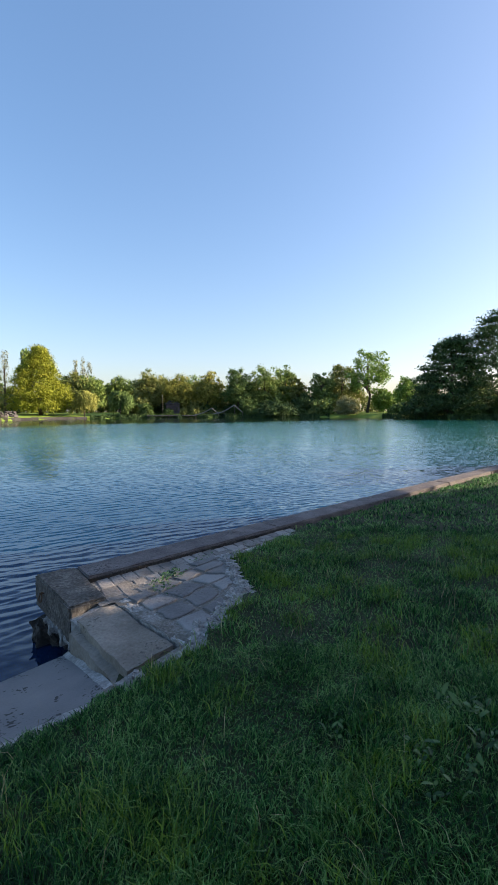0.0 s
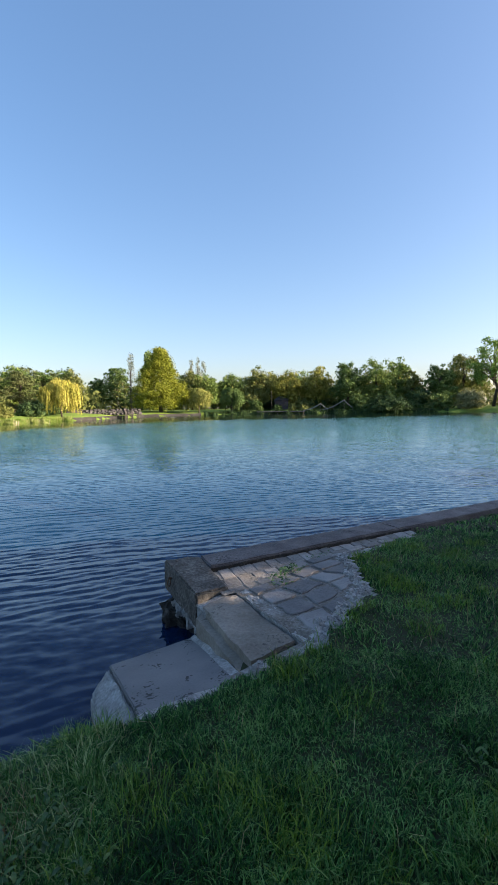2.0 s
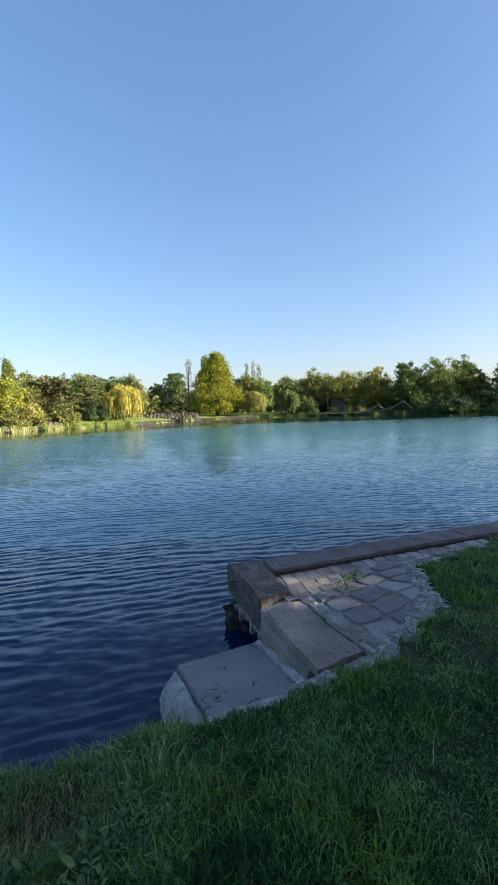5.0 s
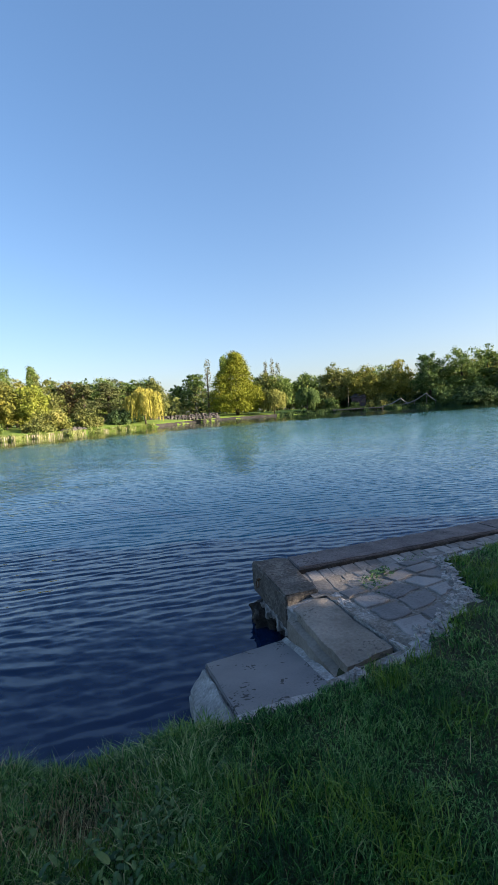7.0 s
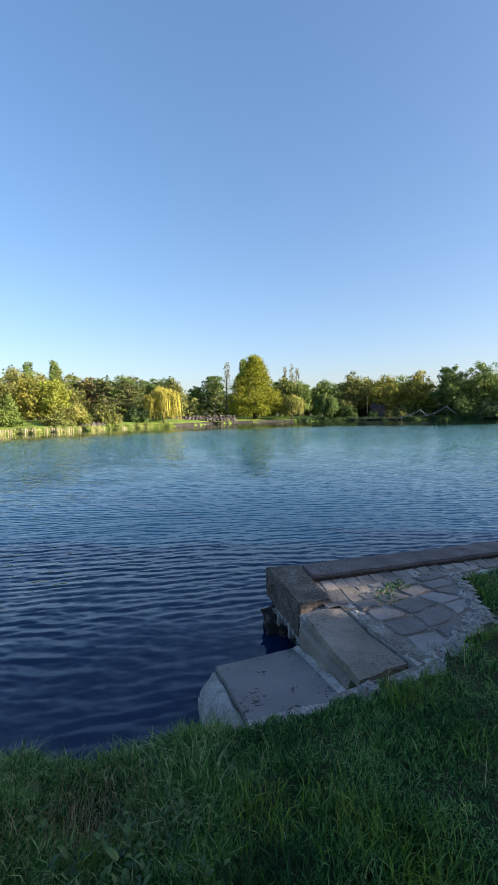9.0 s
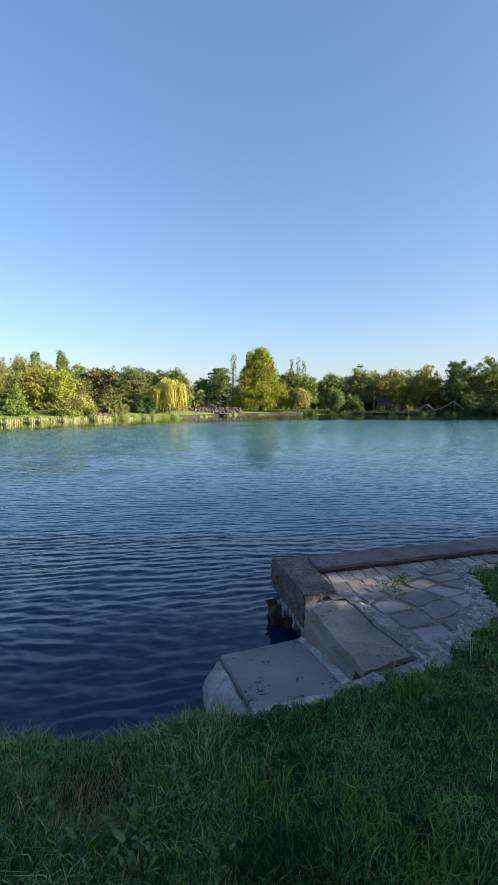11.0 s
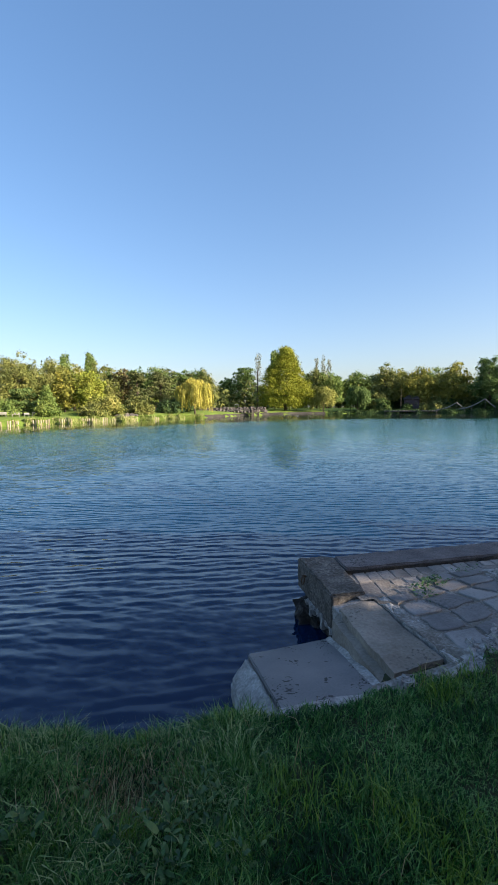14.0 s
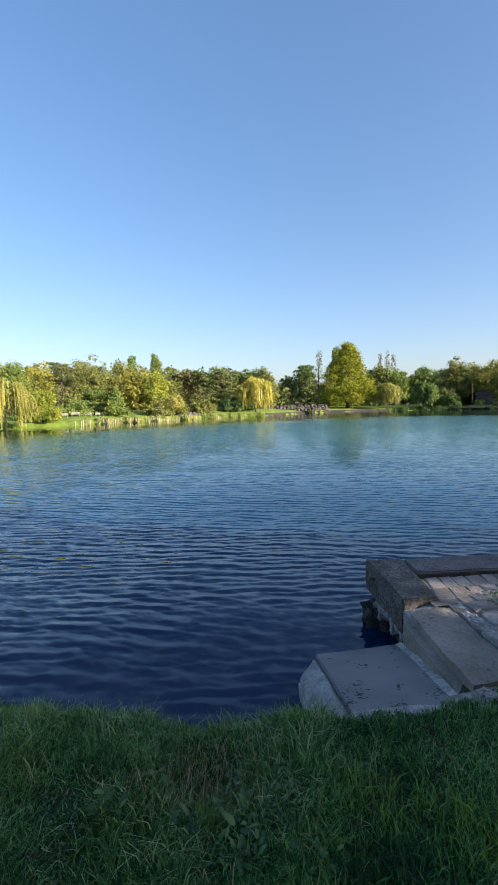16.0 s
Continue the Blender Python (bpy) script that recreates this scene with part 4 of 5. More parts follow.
for n in range(46):
    yaw = -36 + 43 * (n + random.random()) / 30 if n < 30 else random.uniform(7, 15) if n < 38 else random.uniform(36, 50)
    if -17 < yaw < -10.5:
        continue
    px, py = shore_place(yaw, random.uniform(2.5, 14) if not 0.5 < yaw < 14 else random.uniform(10, 22))
    tree("shrub", px, py, random.uniform(4.0, 7.0) if n < 38 else random.uniform(2.5, 3.6), random.uniform(7, 12) if n < 38 else random.uniform(4, 6), random.choice(["dark", "deep", "deep", "brown"] if n < 38 else ["brown", "olive", "deep", "green"]), "dark undergrowth shrub under the far trees", leaves=1500)


for n in range(26):
    left = n < 13
    yaw = 37 + 32 * (n + random.random()) / 13 if left else -13 + 36 * (n - 13 + random.random()) / 13
    if -9 < yaw < -5.5:
        continue
    px, py = shore_place(yaw, random.uniform(26, 36) if left else random.uniform(32, 48))
    far = math.hypot(px, py)
    tree("broadleaf", px, py, far * math.tan(radians(random.uniform(4.6, 5.4) if left else random.uniform(3.7, 4.3))) + 2, far * random.uniform(0.075, 0.10), random.choice(["brown", "green", "ochre", "brownpine", "deep"]), "broadleaf tree in early autumn colour in the park", leaves=4500)


for yaw, behind, high, wide, colour in ((8.7, 4.6, 3.4, 3.2, "brown"), (10.6, 4.4, 2.8, 3.4, "deep"), (13.4, 3.6, 4.6, 5.0, "deep"), (7.2, 4.8, 3.6, 3.6, "brown")):
    px, py = shore_place(yaw, behind)
    tree("shrub", px, py, high, wide, colour, "leafy shrub in front of the park kiosk", leaves=1500)


def far_woods():
    rng = np.random.default_rng(50)
    pts = []
    for yaw in np.arange(-40, 75, 0.16):
        dist = np.interp(yaw, FAR_YAW, FAR_R) + rng.uniform(38, 75)
        top = dist * math.tan(radians(2.0 + 0.8 * math.sin(yaw * 0.9) + 0.5 * math.sin(yaw * 2.3 + 1))) + 2
        m = 34
        z = top * rng.uniform(0, 1, m) ** 0.8
        a = np.radians(yaw + rng.normal(0, 0.35, m))
        d = dist + rng.normal(0, 3, m)
        pts.append(np.stack([-d * np.sin(a), d * np.cos(a), z + 1.2], 1))
    verts, quads = leaf_cards(np.vstack(pts), 1.5, rng)
    return tagged(new("far_woods", quick_mesh("far_woods", verts, quads, LEAVES["brown"])), "olive green woods far behind the lake park", "woods", kind="stuff")


far_woods()

# trees added beside the viewer, out of view, keeping the near bank in shade
def bank_tree(x, y, top, width, label):
    return tree("broadleaf", x, y, top, width, "deep", label, leaf=0.36, leaves=15000, gap=True)


near_bank_tree = bank_tree(15.5, 6.5, 7.1, 7.4, "deep green broadleaf tree on the grassy bank")
bank_tree(14.0, 2.4, 9.4, 9.6, "deep green broadleaf tree shading the bank")
bank_tree(26.0, 15.5, 7.2, 8.2, "broad deep green broadleaf tree on the bank")
bank_tree(12.5, -5.5, 6.4, 9.0, "deep green broadleaf tree behind the bank")
bm = bmesh.new()
knots = [Vector((11.2, 9.6, 5.6)), Vector((9.2, 10.6, 5.9)), Vector((7.2, 11.2, 5.5)), Vector((6.12, 11.35, 4.78))]
for k in range(3):
    cone(bm, knots[k], knots[k + 1], 0.05 - 0.015 * k, 0.035 - 0.014 * k, 6)
twig = part("branch", bm, M_BARK, near_bank_tree, "thin overhanging branch")
twig.matrix_parent_inverse = near_bank_tree.matrix_world.inverted()
rng = np.random.default_rng(4)
spots = np.vstack([np.array(knots[2]) + rng.normal(size=(20, 3)) * 0.16, np.array(knots[1]) + rng.normal(size=(120, 3)) * 0.5])
spray = new("leaf_spray", quick_mesh("leaf_spray", *leaf_cards(spots, 0.16, rng), LEAVES["deep"]))
spray.parent = near_bank_tree
tagged(spray, "sparse leaves of the overhanging branch", kind="stuff")
spray.matrix_parent_inverse = near_bank_tree.matrix_world.inverted()

# ---- grass ----
def blades(name, x, y, length, width, lean, material, rng, z=None):
    """Blades of grass: two leaning segments that taper to a tip."""
    n = len(x)
    z = turf_height(x, y) if z is None else z
    swirl = 2.5 * waves(x, y, 2.3) + 1.5 * waves(x - 2, y + 1, 5.1)
    ang, turn = swirl + rng.normal(0, 1.9, n), rng.uniform(0, 2 * np.pi, n)
    dirx, diry = np.cos(ang), np.sin(ang)
    sx, sy = np.cos(turn) * width / 2, np.sin(turn) * width / 2
    bend = lean * rng.uniform(0.2, 1.0, n)
    root = np.stack([x, y, z - 0.008], -1)
    mid = root + np.stack([dirx * bend * length * 0.35, diry * bend * length * 0.35, length * 0.55 * np.sqrt(np.clip(1 - (bend * 0.5) ** 2, 0.1, 1))], -1)
    tip = mid + np.stack([dirx * bend * length * 0.75, diry * bend * length * 0.75, length * 0.45 * (1 - bend * 0.8)], -1)
    side = np.stack([sx, sy, 0 * sx], -1)
    verts = np.stack([root - side, root + side, mid + side * 0.8, mid - side * 0.8, tip], 1).reshape(-1, 3)
    k = 5 * np.arange(n)[:, None]
    me = quick_mesh(name, verts, k + np.array([[0, 1, 2, 3]]), material, k + np.array([[3, 2, 4]]))
    return new(name, me)


def scatter(rng, n, r0, r1, yaw0, yaw1, power=0.5):
    r = (rng.uniform(0, 1, n) * (r1 ** (1 / power) - r0 ** (1 / power)) + r0 ** (1 / power)) ** power
    a = np.radians(rng.uniform(yaw0, yaw1, n))
    x, y = -r * np.sin(a), r * np.cos(a)
    u, v = to_uv(x, y)
    keep = (bank_distance(x, y) > 0.0) & ~(paved(u, v) & (v < 2.3))
    keep &= rng.uniform(0, 1, n) > 0.94 * np.exp(-((x + 1.60) ** 2 + (y - 1.40) ** 2) / 0.045)
    keep &= rng.uniform(0, 1, n) > 0.75 * np.exp(-((x - 0.86) ** 2 + (y - 1.86) ** 2) / 0.03)
    thick = 0.5 + 0.5 * waves(x + 0.3, y, 14.0) * waves(x, y - 0.7, 9.0) + 0.35 * waves(x, y, 27.0)
    keep &= rng.uniform(0, 1, n) < np.where(np.hypot(x, y) < 6, 0.64 + 0.56 * np.clip(thick, 0, 1), 1.0)
    return x[keep], y[keep]


def tuft(x, y):
    """0 to 1: how tall and rank the turf grows."""
    return np.clip(0.42 + 0.35 * waves(x, y, 3.1) + 0.42 * waves(x + 5, y - 3, 8.3) + 0.25 * waves(x - 2, y + 4, 19.0), 0, 1)


rng = np.random.default_rng(7)
fields = []
for n, r0, r1, yaw0, yaw1, size, thick in ((185000, 0.7, 2.8, -45, 90, 0.062, 0.0042), (190000, 2.8, 6.0, -60, 90, 0.060, 0.0056), (90000, 6.0, 16.0, -55, 0, 0.07, 0.013), (30000, 16.0, 60.0, -60, -20, 0.09, 0.035), (85000, 0.15, 7.0, 90, 315, 0.075, 0.013), (6000, 0.1, 0.7, -45, 90, 0.075, 0.006)):
    gx, gy = scatter(rng, n, r0, r1, yaw0, yaw1)
    t = tuft(gx, gy)
    edge = np.exp(-np.clip(bank_distance(gx, gy), 0, None) / 0.12)
    near_stone = paved(*to_uv(gx + 0.07, gy + 0.07)) | paved(*to_uv(gx, gy + 0.14)) | paved(*to_uv(gx - 0.07, gy + 0.07))
    length = size * (0.45 + 0.95 * t + 0.5 * edge) * np.where(near_stone, 0.55, 1.0) * rng.uniform(0.6, 1.35, len(gx))
    fields.append((gx, gy, length, np.full(len(gx), thick) * rng.uniform(0.7, 1.3, len(gx)), 1.35 - 0.35 * t))
# rank tufts that stand out of the turf
tx, ty = scatter(rng, 300, 0.8, 5.5, -40, 85)
tx, ty = np.append(tx, [-0.35, -0.05, -0.62, -1.62, -1.42]), np.append(ty, [1.55, 1.45, 1.75, 1.2, 1.3])
tx, ty = np.repeat(tx, 120), np.repeat(ty, 120)
tx, ty = tx + rng.normal(0, 0.075, len(tx)), ty + rng.normal(0, 0.065, len(ty))
ok = (bank_distance(tx, ty) > 0.0) & ~(paved(*to_uv(tx, ty)) & (to_uv(tx, ty)[1] < 2.3))
tx, ty = tx[ok], ty[ok]
rank = blades("tufted_grass", tx, ty, rng.uniform(0.05, 0.14, len(tx)), rng.uniform(0.003, 0.006, len(tx)), np.full(len(tx), 0.95), M_RANK, rng)
tagged(rank, "yellow-green tufts of rank grass in the lawn", "grass", kind="stuff")
# grass that leans over the edge of the bank
ex = rng.uniform(-3.4, -1.42, 7000)
ey = np.interp(ex, BANK[1:6, 0], BANK[1:6, 1]) - rng.uniform(-0.01, 0.10, len(ex))
fields.append((ex, ey, rng.uniform(0.04, 0.10, len(ex)) * (1 + 0.9 * np.clip(np.sin(ex * 9) * np.sin(ex * 23 + 1) + 0.3 * np.sin(ex * 61), 0, 1)), np.full(len(ex), 0.0045), np.full(len(ex), 0.9)))
grass = blades("grass", *[np.concatenate(c) for c in zip(*fields)], M_GRASS, rng)
tagged(grass, "shaded green lawn grass with uneven tufts", "grass", kind="stuff")

# coarse pale grass on the uneven ground at the bank's edge
M_COARSE = mat("coarse_pale_grass", [(0.022, 0.09, 0.018), (0.055, 0.17, 0.032), (0.13, 0.27, 0.07), (0.28, 0.36, 0.16)], 2.2, 0.5, island=0.7, translucent=0.3, spec=0.25)
cx, cy = scatter(rng, 34000, 0.9, 3.2, 32, 92)
clump = np.clip(0.5 + 0.6 * waves(cx + 1, cy, 7.0) + 0.4 * waves(cx, cy + 2, 15.0), 0, 1)
keep = rng.uniform(0, 1, len(cx)) < 0.25 + 0.75 * clump
cx, cy, clump = cx[keep], cy[keep], clump[keep]
coarse = blades("coarse_grass", cx, cy, (0.045 + 0.075 * clump) * rng.uniform(0.6, 1.4, len(cx)), rng.uniform(0.003, 0.0065, len(cx)), np.full(len(cx), 1.25), M_COARSE, rng)
tagged(coarse, "coarse pale green grass in uneven clumps on the bank edge", "grass", kind="stuff")

# ---- far shore: deck, tents, kiosk, wall, reeds ----
def facing(yaw, behind, z=None):
    """A pose on the far shore whose y axis points away from the viewer."""
    x, y = shore_place(yaw, behind)
    if z is None:
        z = float(ground_height(np.array([x]), np.array([y]))[0])
    return pose(x, y, z, 0, 0, yaw)


def build_deck():
    deck = thing("deck", facing(10.2, 1.0, 0.0), "low grey timber deck on posts at the shore", "deck")
    for k in range(10):
        bm = bmesh.new()
        box(bm, 0, -1.8 + 0.4 * k, 0.82, 15.6, 0.38, 0.06, 0.01)
        part("board", bm, M_DECK, deck)
    bm = bmesh.new()
    box(bm, 0, -2.03, 0.70, 15.6, 0.06, 0.28, 0.01)
    part("fascia", bm, M_CANVAS, deck, "pale grey edge board")
    for k in range(8):
        bm = bmesh.new()
        cone(bm, (-7.4 + 2.1 * k, -1.8, -1.2), (-7.4 + 2.1 * k, -1.8, 0.79), 0.1, 0.1, 8)
        part("post", bm, M_BARK, deck)


def build_shelter(yaw, behind, left, right, high, label):
    """A canvas roof that sweeps up from the deck to a peak, between pale bent poles."""
    tent = thing("canvas_shelter", facing(yaw, behind), label, "tent", "canvas shelters by the deck")
    sweep = [(-left * (1 - f), high * (0.12 + 0.88 * f ** 1.7)) for f in np.linspace(0, 1, 9)] + [(right * f, high * (1 - 0.72 * f ** 0.8)) for f in np.linspace(0.2, 1, 5)]
    for y in (-1.6, 1.6):
        bm = bmesh.new()
        for (ax, az), (bx, bz) in zip(sweep[:-1], sweep[1:]):
            cone(bm, (ax, y, az), (bx, y, bz), 0.11, 0.11, 6)
        part("bent_pole", bm, M_WHITE, tent, "pale bent pole along the roof edge")
    bm = bmesh.new()
    rows = [[bm.verts.new((x, y, z - 0.06 - 0.12 * (1 - abs(y) / 1.6))) for y in (-1.55, -0.8, 0.0, 0.8, 1.55)] for x, z in sweep]
    for p, q in zip(rows[:-1], rows[1:]):
        for k in range(4):
            bm.faces.new((p[k], q[k], q[k + 1], p[k + 1]))
    bmesh.ops.solidify(bm, geom=list(bm.faces), thickness=0.04)
    part("canopy", bm, M_CANVAS, tent)
    for x, z in ((0.0, high), (right, sweep[-1][1]), (-left * 0.5, sweep[4][1])):
        for y in (-1.6, 1.6):
            bm = bmesh.new()
            cone(bm, (x, y, -0.3), (x, y, z), 0.07, 0.06, 8)
            part("post", bm, M_DECK, tent)


def build_palisade():
    """Pale timber piles along the sunny shore, in uneven groups."""
    wall = thing("palisade", Matrix(), "row of pale weathered timber piles along the shore", "palisade", kind="structure")
    rng = random.Random(12)
    shape = bmesh.new()
    cone(shape, (0, 0, -0.9), (0, 0, 0.96), 0.085, 0.075, 7)
    cone(shape, (0, 0, 0.96), (0, 0, 1.0), 0.075, 0.04, 7)
    me = bpy.data.meshes.new("pile")
    shape.to_mesh(me)
    shape.free()
    me.materials.append(M_PILE)
    yaw = 37.5
    while yaw < 59.5:
        gap = math.sin(yaw * 2.3) + 0.6 * math.sin(yaw * 5.1 + 1)
        r = float(np.interp(yaw, FAR_YAW, FAR_R)) + 1.2 * math.sin(yaw * 1.9) + 0.5 * math.sin(yaw * 5.3) - 0.75
        if gap > (-0.35 if yaw > 47.5 else 0.75):
            pile = new("pile", me)
            pile.parent = wall
            pile.matrix_local = pose(-r * math.sin(radians(yaw)), r * math.cos(radians(yaw)), rng.uniform(-0.42, -0.26) - (0.15 if yaw < 47.5 else 0), rng.uniform(-4, 4), rng.uniform(-4, 4), rng.uniform(0, 360))
        yaw += rng.uniform(0.17, 0.30)


def build_kiosk():
    hut = thing("kiosk", facing(10.1, 9.0), "small mauve-grey plastered park kiosk behind the deck", "building")
    bm = bmesh.new()
    box(bm, 0, 0, 1.7, 4.6, 3.4, 3.5)
    part("wall", bm, M_PLASTER, hut)
    bm = bmesh.new()
    v = [bm.verts.new(c) for c in ((-2.7, -2.1, 3.4), (2.7, -2.1, 3.4), (2.7, 2.1, 3.4), (-2.7, 2.1, 3.4), (-1.2, 0, 4.8), (1.2, 0, 4.8))]
    for f in ((0, 1, 5, 4), (1, 2, 5), (2, 3, 4, 5), (3, 0, 4), (3, 2, 1, 0)):
        bm.faces.new([v[i] for i in f])
    part("roof", bm, M_ROOF, hut)
    for k in (-1.4, 1.4):
        bm = bmesh.new()
        box(bm, k, -1.72, 1.9, 0.9, 0.08, 1.1, 0.01)
        window = part("window", bm, M_BARK, hut, "brown window frame")
        bm = bmesh.new()
        box(bm, k, -1.765, 1.9, 0.74, 0.02, 0.94)
        part("pane", bm, M_GLASS, window)
    bm = bmesh.new()
    box(bm, 0, -1.73, 1.02, 0.95, 0.08, 2.05, 0.01)
    part("door", bm, M_BARK, hut, "dark wooden door")


def build_pole(yaw, behind, high, label):
    mast = thing("flagpole", facing(yaw, behind), label, "pole")
    bm = bmesh.new()
    cone(bm, (0, 0, -0.2), (0, 0, high), 0.09, 0.06, 10)
    part("mast", bm, M_STONE, mast)
    bm = bmesh.new()
    bmesh.ops.create_uvsphere(bm, u_segments=10, v_segments=6, radius=0.12, matrix=Matrix.Translation((0, 0, high + 0.06)))
    part("finial", bm, M_WHITE, mast, smooth=True)


def build_bench(yaw, behind, long):
    bench = thing("bench", facing(yaw, behind), "white wooden park bench at the back of the lawn", "bench", "white benches on the lawn")
    bm = bmesh.new()
    box(bm, 0, 0, 0.32, long, 0.4, 0.06, 0.01)
    part("seat", bm, M_WHITE, bench)
    bm = bmesh.new()
    box(bm, 0, 0.2, 0.50, long, 0.05, 0.18, 0.01)
    part("backrest", bm, M_WHITE, bench)
    for sx in (-1, 1):
        bm = bmesh.new()
        box(bm, sx * long * 0.42, 0.02, 0.13, 0.07, 0.36, 0.32, 0.01)
        part("leg", bm, M_WHITE, bench)


def build_wall():
    wall = thing("shore_wall", Matrix(), "low grey stone retaining wall along the far shore", "wall", kind="structure")
    yaw = 20.5
    while yaw < 35.5:
        step = random.uniform(0.5, 0.75)
        m = facing(yaw + step / 2, 0.4, 0.0)
        r = float(np.interp(yaw, FAR_YAW, FAR_R))
        bm = bmesh.new()
        box(bm, 0, 0, -0.05, radians(step) * r * 1.35, 0.7, 1.3 + random.uniform(-0.12, 0.12), 0.06)
        ob = part("wall_stone", bm, M_STONE, wall)
        ob.matrix_local = m
        yaw += step
    terrace = thing("terrace", facing(32.2, 6.0), "rubble terrace of mauve-grey stones above the shore wall", "terrace")
    rng = random.Random(5)
    for k in range(4):
        for j in range(20):
            bm = bmesh.new()
            box(bm, 0, 0, 0, rng.uniform(0.6, 1.0), rng.uniform(0.5, 0.9), rng.uniform(0.35, 0.65), 0.08)
            for v in bm.verts:
                v.co *= 1 + 0.22 * noise.noise(v.co * 2.1 + Vector((7 * k + j, j, 0)))
            stone = part("rubble_stone", bm, M_STONE, terrace)
            stone.matrix_local = pose(-8.2 + 0.86 * j + rng.uniform(-0.2, 0.2), 0.8 * k + rng.uniform(-0.2, 0.2), 0.1 + 0.30 * k + rng.uniform(-0.08, 0.08), rng.uniform(-12, 12), rng.uniform(-12, 12), rng.uniform(0, 360))


def rock(x, y, z, size, label, material=M_STONE, seed=0):
    bm = bmesh.new()
    bmesh.ops.create_icosphere(bm, subdivisions=2, radius=size)
    for v in bm.verts:
        v.co *= 1 + 0.35 * noise.noise(v.co / size * 1.3 + Vector((seed, 0, 0)))
        v.co.z *= 0.7
    ob = part("rock", bm, material, None)
    ob.location = (x, y, z)
    return tagged(ob, label, "rock", "rocks on the far bank")


def build_reeds():
    rng = np.random.default_rng(21)
    n = 14000
    yaw = rng.uniform(36, 58.5, n)
    patch = 0.5 + 0.5 * np.sin(yaw * 3.1) * np.sin(yaw * 1.17 + 1)
    r = np.interp(yaw, FAR_YAW, FAR_R) + 1.2 * np.sin(yaw * 1.9) + 0.5 * np.sin(yaw * 5.3) + rng.uniform(-0.9, 0.7, n)
    x, y = -r * np.sin(np.radians(yaw)), r * np.cos(np.radians(yaw))
    z = np.maximum(ground_height(x, y), -0.2)
    length = (0.35 + 0.4 * patch) * rng.uniform(0.6, 1.2, n)
    ob = blades("reeds", x, y, length, np.full(n, 0.09), np.full(n, 0.35), M_REED, rng, z)
    return tagged(ob, "green and straw-coloured reeds along the far shore", "reeds", kind="stuff")


build_deck()
build_shelter(5.15, 3.0, 5.6, 2.1, 2.5, "grey canvas shelter with a low swept peak")
build_shelter(2.26, 3.0, 7.0, 2.6, 3.4, "larger grey canvas shelter with a swept peak")
build_kiosk()
build_pole(11.34, 3.5, 6.6, "white flagpole beside the kiosk")
build_pole(-8.3, 5.0, 2.9, "short white post on the far bank")
build_wall()
for yaw, long in ((61.2, 0.7), (60.4, 1.1), (59.1, 1.2), (57.7, 1.0), (56.6, 0.7), (55.6, 1.1)):
    build_bench(yaw, 8.0, long)
for n in range(9):
    px, py = shore_place(random.uniform(44.3, 46.6), random.uniform(2.5, 5))
    rock(px, py, float(ground_height(np.array([px]), np.array([py]))[0]) + 0.1, random.uniform(0.35, 0.7), "pale pinkish boulder above the reeds", seed=n)
def build_shore_shade():
    """Dark blades added along the far shore, painting its shaded edge."""
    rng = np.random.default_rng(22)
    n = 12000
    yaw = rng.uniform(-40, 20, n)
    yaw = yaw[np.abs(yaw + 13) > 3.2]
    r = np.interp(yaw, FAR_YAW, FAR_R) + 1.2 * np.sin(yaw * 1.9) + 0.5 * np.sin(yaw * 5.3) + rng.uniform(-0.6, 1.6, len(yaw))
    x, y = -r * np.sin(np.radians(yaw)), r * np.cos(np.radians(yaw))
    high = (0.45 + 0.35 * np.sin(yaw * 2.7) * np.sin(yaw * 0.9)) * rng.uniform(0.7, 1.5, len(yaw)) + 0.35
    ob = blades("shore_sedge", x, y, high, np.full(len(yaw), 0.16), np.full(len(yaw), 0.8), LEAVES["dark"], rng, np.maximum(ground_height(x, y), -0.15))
    return tagged(ob, "dark green blades added as the shaded edge of the far shore", "sedge", kind="stuff")


build_palisade()
build_reeds()
build_shore_shade()


# ---- weeds and dry stalks in the near turf ----
def leaf_mesh(length, width, seed):
    """A broad leaf along +y, cupped and wavy, on a short stalk."""
    bm = bmesh.new()
    rng = random.Random(seed)
    rows = []
    for i in range(6):
        f = i / 5
        w = width / 2 * math.sin(math.pi * (0.12 + 0.87 * f ** 0.8)) ** 0.6
        z = length * (0.50 * f - 0.42 * f * f) + rng.uniform(-0.004, 0.004)
        rows.append([bm.verts.new((s * w, length * (0.12 + 0.88 * f), z + 0.22 * w * abs(s) + rng.uniform(-0.003, 0.003))) for s in (-1, 0, 1)])
    for a, b in zip(rows[:-1], rows[1:]):
        for k in (0, 1):
            bm.faces.new((a[k], a[k + 1], b[k + 1], b[k]))
    stalk = bm.verts.new((-0.003, 0, -0.01)), bm.verts.new((0.003, 0, -0.01))
    bm.faces.new((stalk[0], stalk[1], rows[0][1]))
    me = bpy.data.meshes.new("leaf")
    bm.to_mesh(me)
    bm.free()
    me.materials.append(M_WEED)
    me.shade_smooth()
    return me


LEAF_SHAPES = [leaf_mesh(0.15, 0.060, 1), leaf_mesh(0.17, 0.052, 2), leaf_mesh(0.13, 0.062, 3), leaf_mesh(0.09, 0.05, 4)]


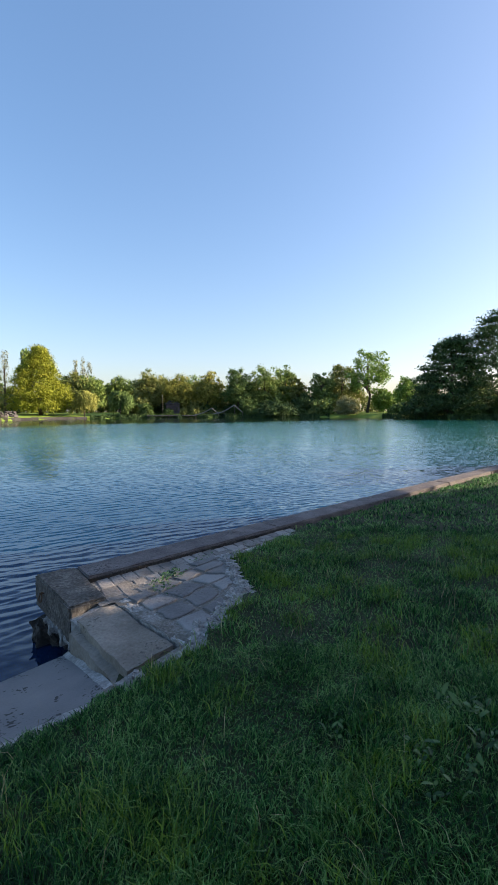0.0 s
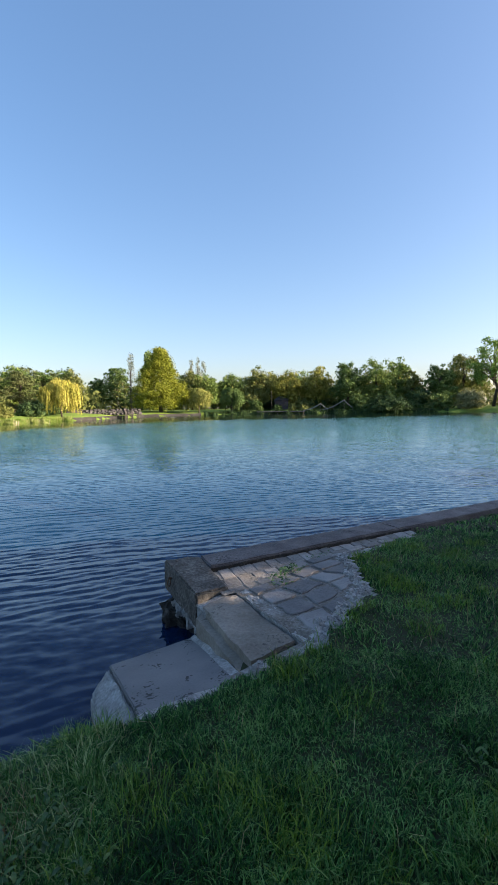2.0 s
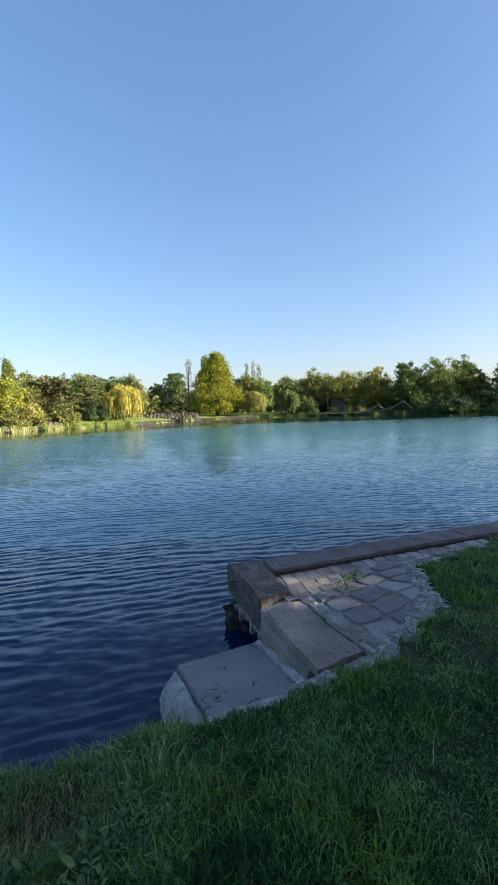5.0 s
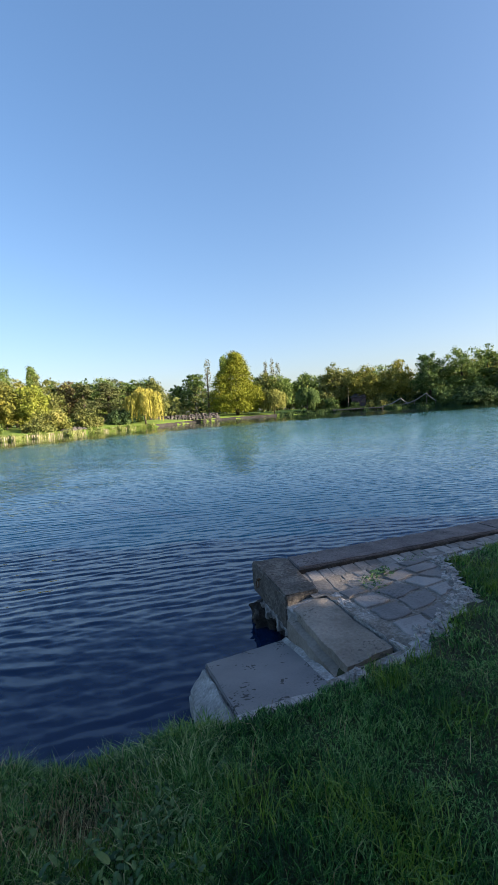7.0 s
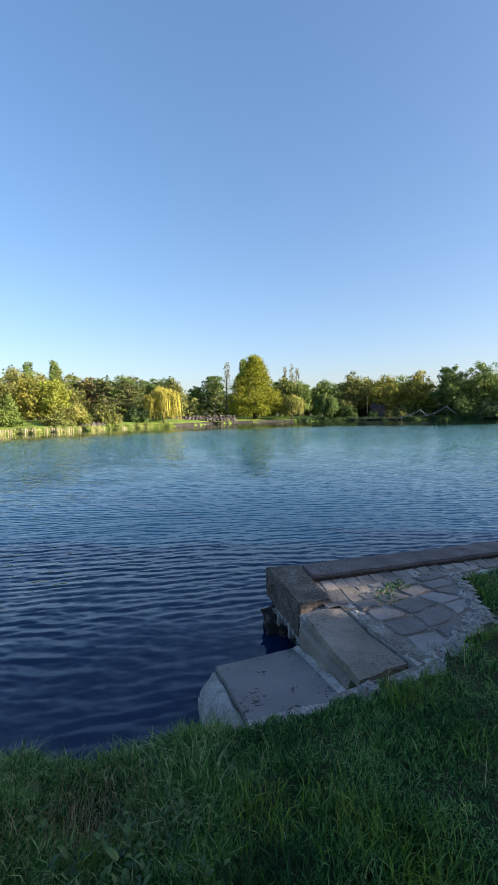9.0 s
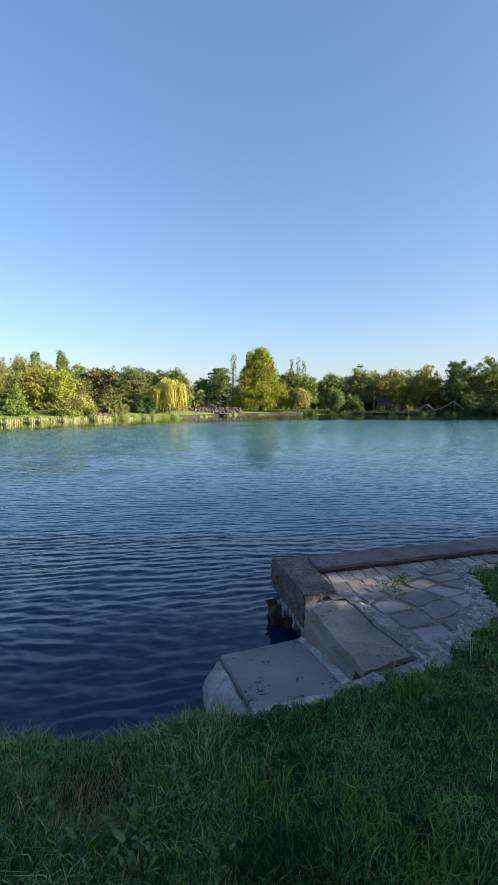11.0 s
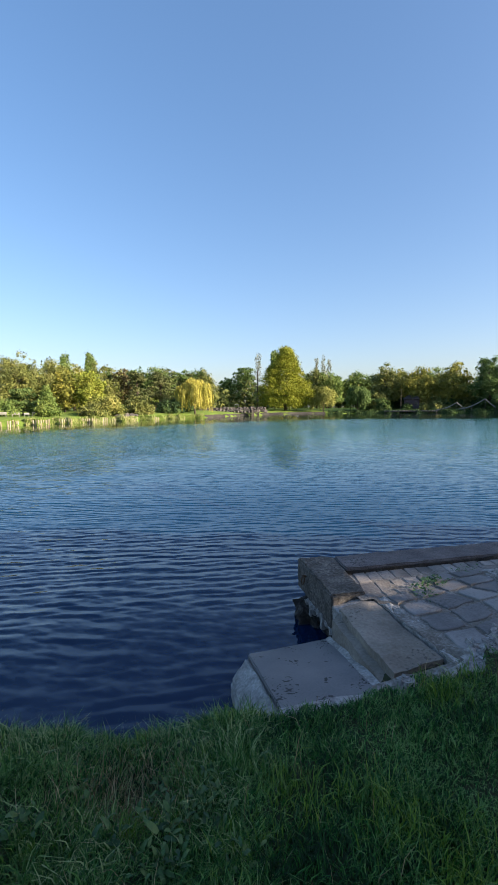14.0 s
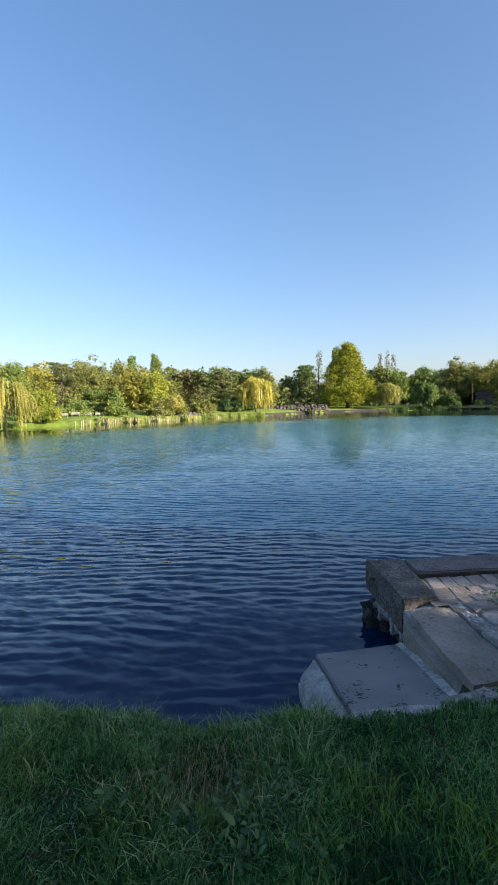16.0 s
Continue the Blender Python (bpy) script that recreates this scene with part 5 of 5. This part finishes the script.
def weed(x, y, size, count, label="broad-leaved green weed in the shaded grass", z=None):
    low, wide = (1.0, 0.06) if z is None else (0.35, 0.09)
    z = float(turf_height(np.array([x]), np.array([y]))[0]) if z is None else z
    plant = thing("weed", pose(x, y, z + 0.02, 0, 0, random.uniform(0, 360)), label, "weed", "weeds in the near grass")
    count = count + 9
    for k in range(count):
        ob = new("leaf", random.choice(LEAF_SHAPES))
        ob.parent = plant
        s = size * random.uniform(0.20, 0.42)
        ob.matrix_local = pose(random.uniform(-wide, wide), random.uniform(-wide, wide), random.uniform(0.01, 0.06) * low, random.uniform(-12, 50 * low), random.uniform(-30, 30), 360 * k / count + random.uniform(-25, 25)) @ Matrix.Diagonal((s, s, s, 1))
    return plant


for x, y, size, count in ((-1.24, 1.44, 0.85, 9), (-1.18, 1.39, 0.8, 8), (-1.22, 1.16, 0.8, 8), (-1.21, 1.22, 0.8, 7), (-1.28, 1.12, 0.75, 7), (-1.75, 1.28, 0.9, 10), (-1.52, 1.49, 0.7, 8), (-1.37, 1.29, 0.9, 6), (0.57, 1.81, 0.9, 6), (0.29, 1.95, 0.7, 6), (0.85, 1.79, 0.9, 5), (0.60, 1.62, 0.8, 4), (-1.36, 1.56, 0.7, 7), (-1.27, 1.55, 0.8, 8), (-1.32, 1.28, 1.1, 7), (-1.24, 1.38, 0.9, 7), (-1.73, 1.01, 1.0, 8), (-1.47, 1.15, 1.0, 6),
                          (-1.47, 1.42, 0.9, 5), (-1.52, 1.72, 0.6, 7), (-1.93, 1.41, 0.6, 6), (-1.02, 1.30, 0.7, 6), (-2.1, 1.5, 0.5, 6), (-1.15, 1.75, 0.5, 6),
                          (0.80, 2.07, 1.0, 6), (0.90, 2.02, 0.95, 6), (1.25, 2.67, 0.8, 8), (0.83, 1.8, 0.9, 5), (0.25, 2.73, 0.6, 7),
                          (1.52, 5.22, 0.8, 8), (1.26, 3.44, 0.7, 6), (0.70, 1.68, 0.8, 4), (0.45, 3.6, 0.6, 6), (1.9, 4.2, 0.7, 6), (2.6, 5.6, 0.8, 6)):
    weed(x, y, size, count)
for u, v, size, count in ((0.78, 0.95, 0.8, 14), (0.86, 0.90, 0.85, 16), (0.95, 0.88, 0.9, 16), (1.04, 0.86, 0.8, 14), (0.72, 1.05, 0.8, 16), (0.66, 1.12, 0.6, 9), (1.40, 0.68, 0.6, 12), (1.5, 0.66, 0.5, 9)):
    px, py = plan(u, v)
    weed(px, py, size, count, "small green weed growing from the paving joints", pave_z(u, v) - 0.01)

# dry stalks round the bare hollow, and seed stalks on the edge of the bank
rng = np.random.default_rng(31)
n = 700
dx, dy = -1.64 + rng.normal(0, 0.16, n), 1.40 + rng.normal(0, 0.13, n)
ex = rng.uniform(-3.2, -1.5, 90)
ey = np.interp(ex, BANK[1:6, 0], BANK[1:6, 1]) - rng.uniform(0.0, 0.12, 90)
bx, by = scatter(rng, 900, 0.9, 5.0, -30, 75)
sx, sy = np.concatenate([dx, ex, bx]), np.concatenate([dy, ey, by])
length = np.concatenate([rng.uniform(0.05, 0.16, n), rng.uniform(0.10, 0.24, 90), rng.uniform(0.08, 0.22, len(bx))])
straw = blades("dry_grass", sx, sy, length, np.full(len(sx), 0.0026), np.full(len(sx), 0.8), M_STRAW, rng)
tagged(straw, "dry straw-coloured stalks in the turf", "dry grass", kind="stuff")
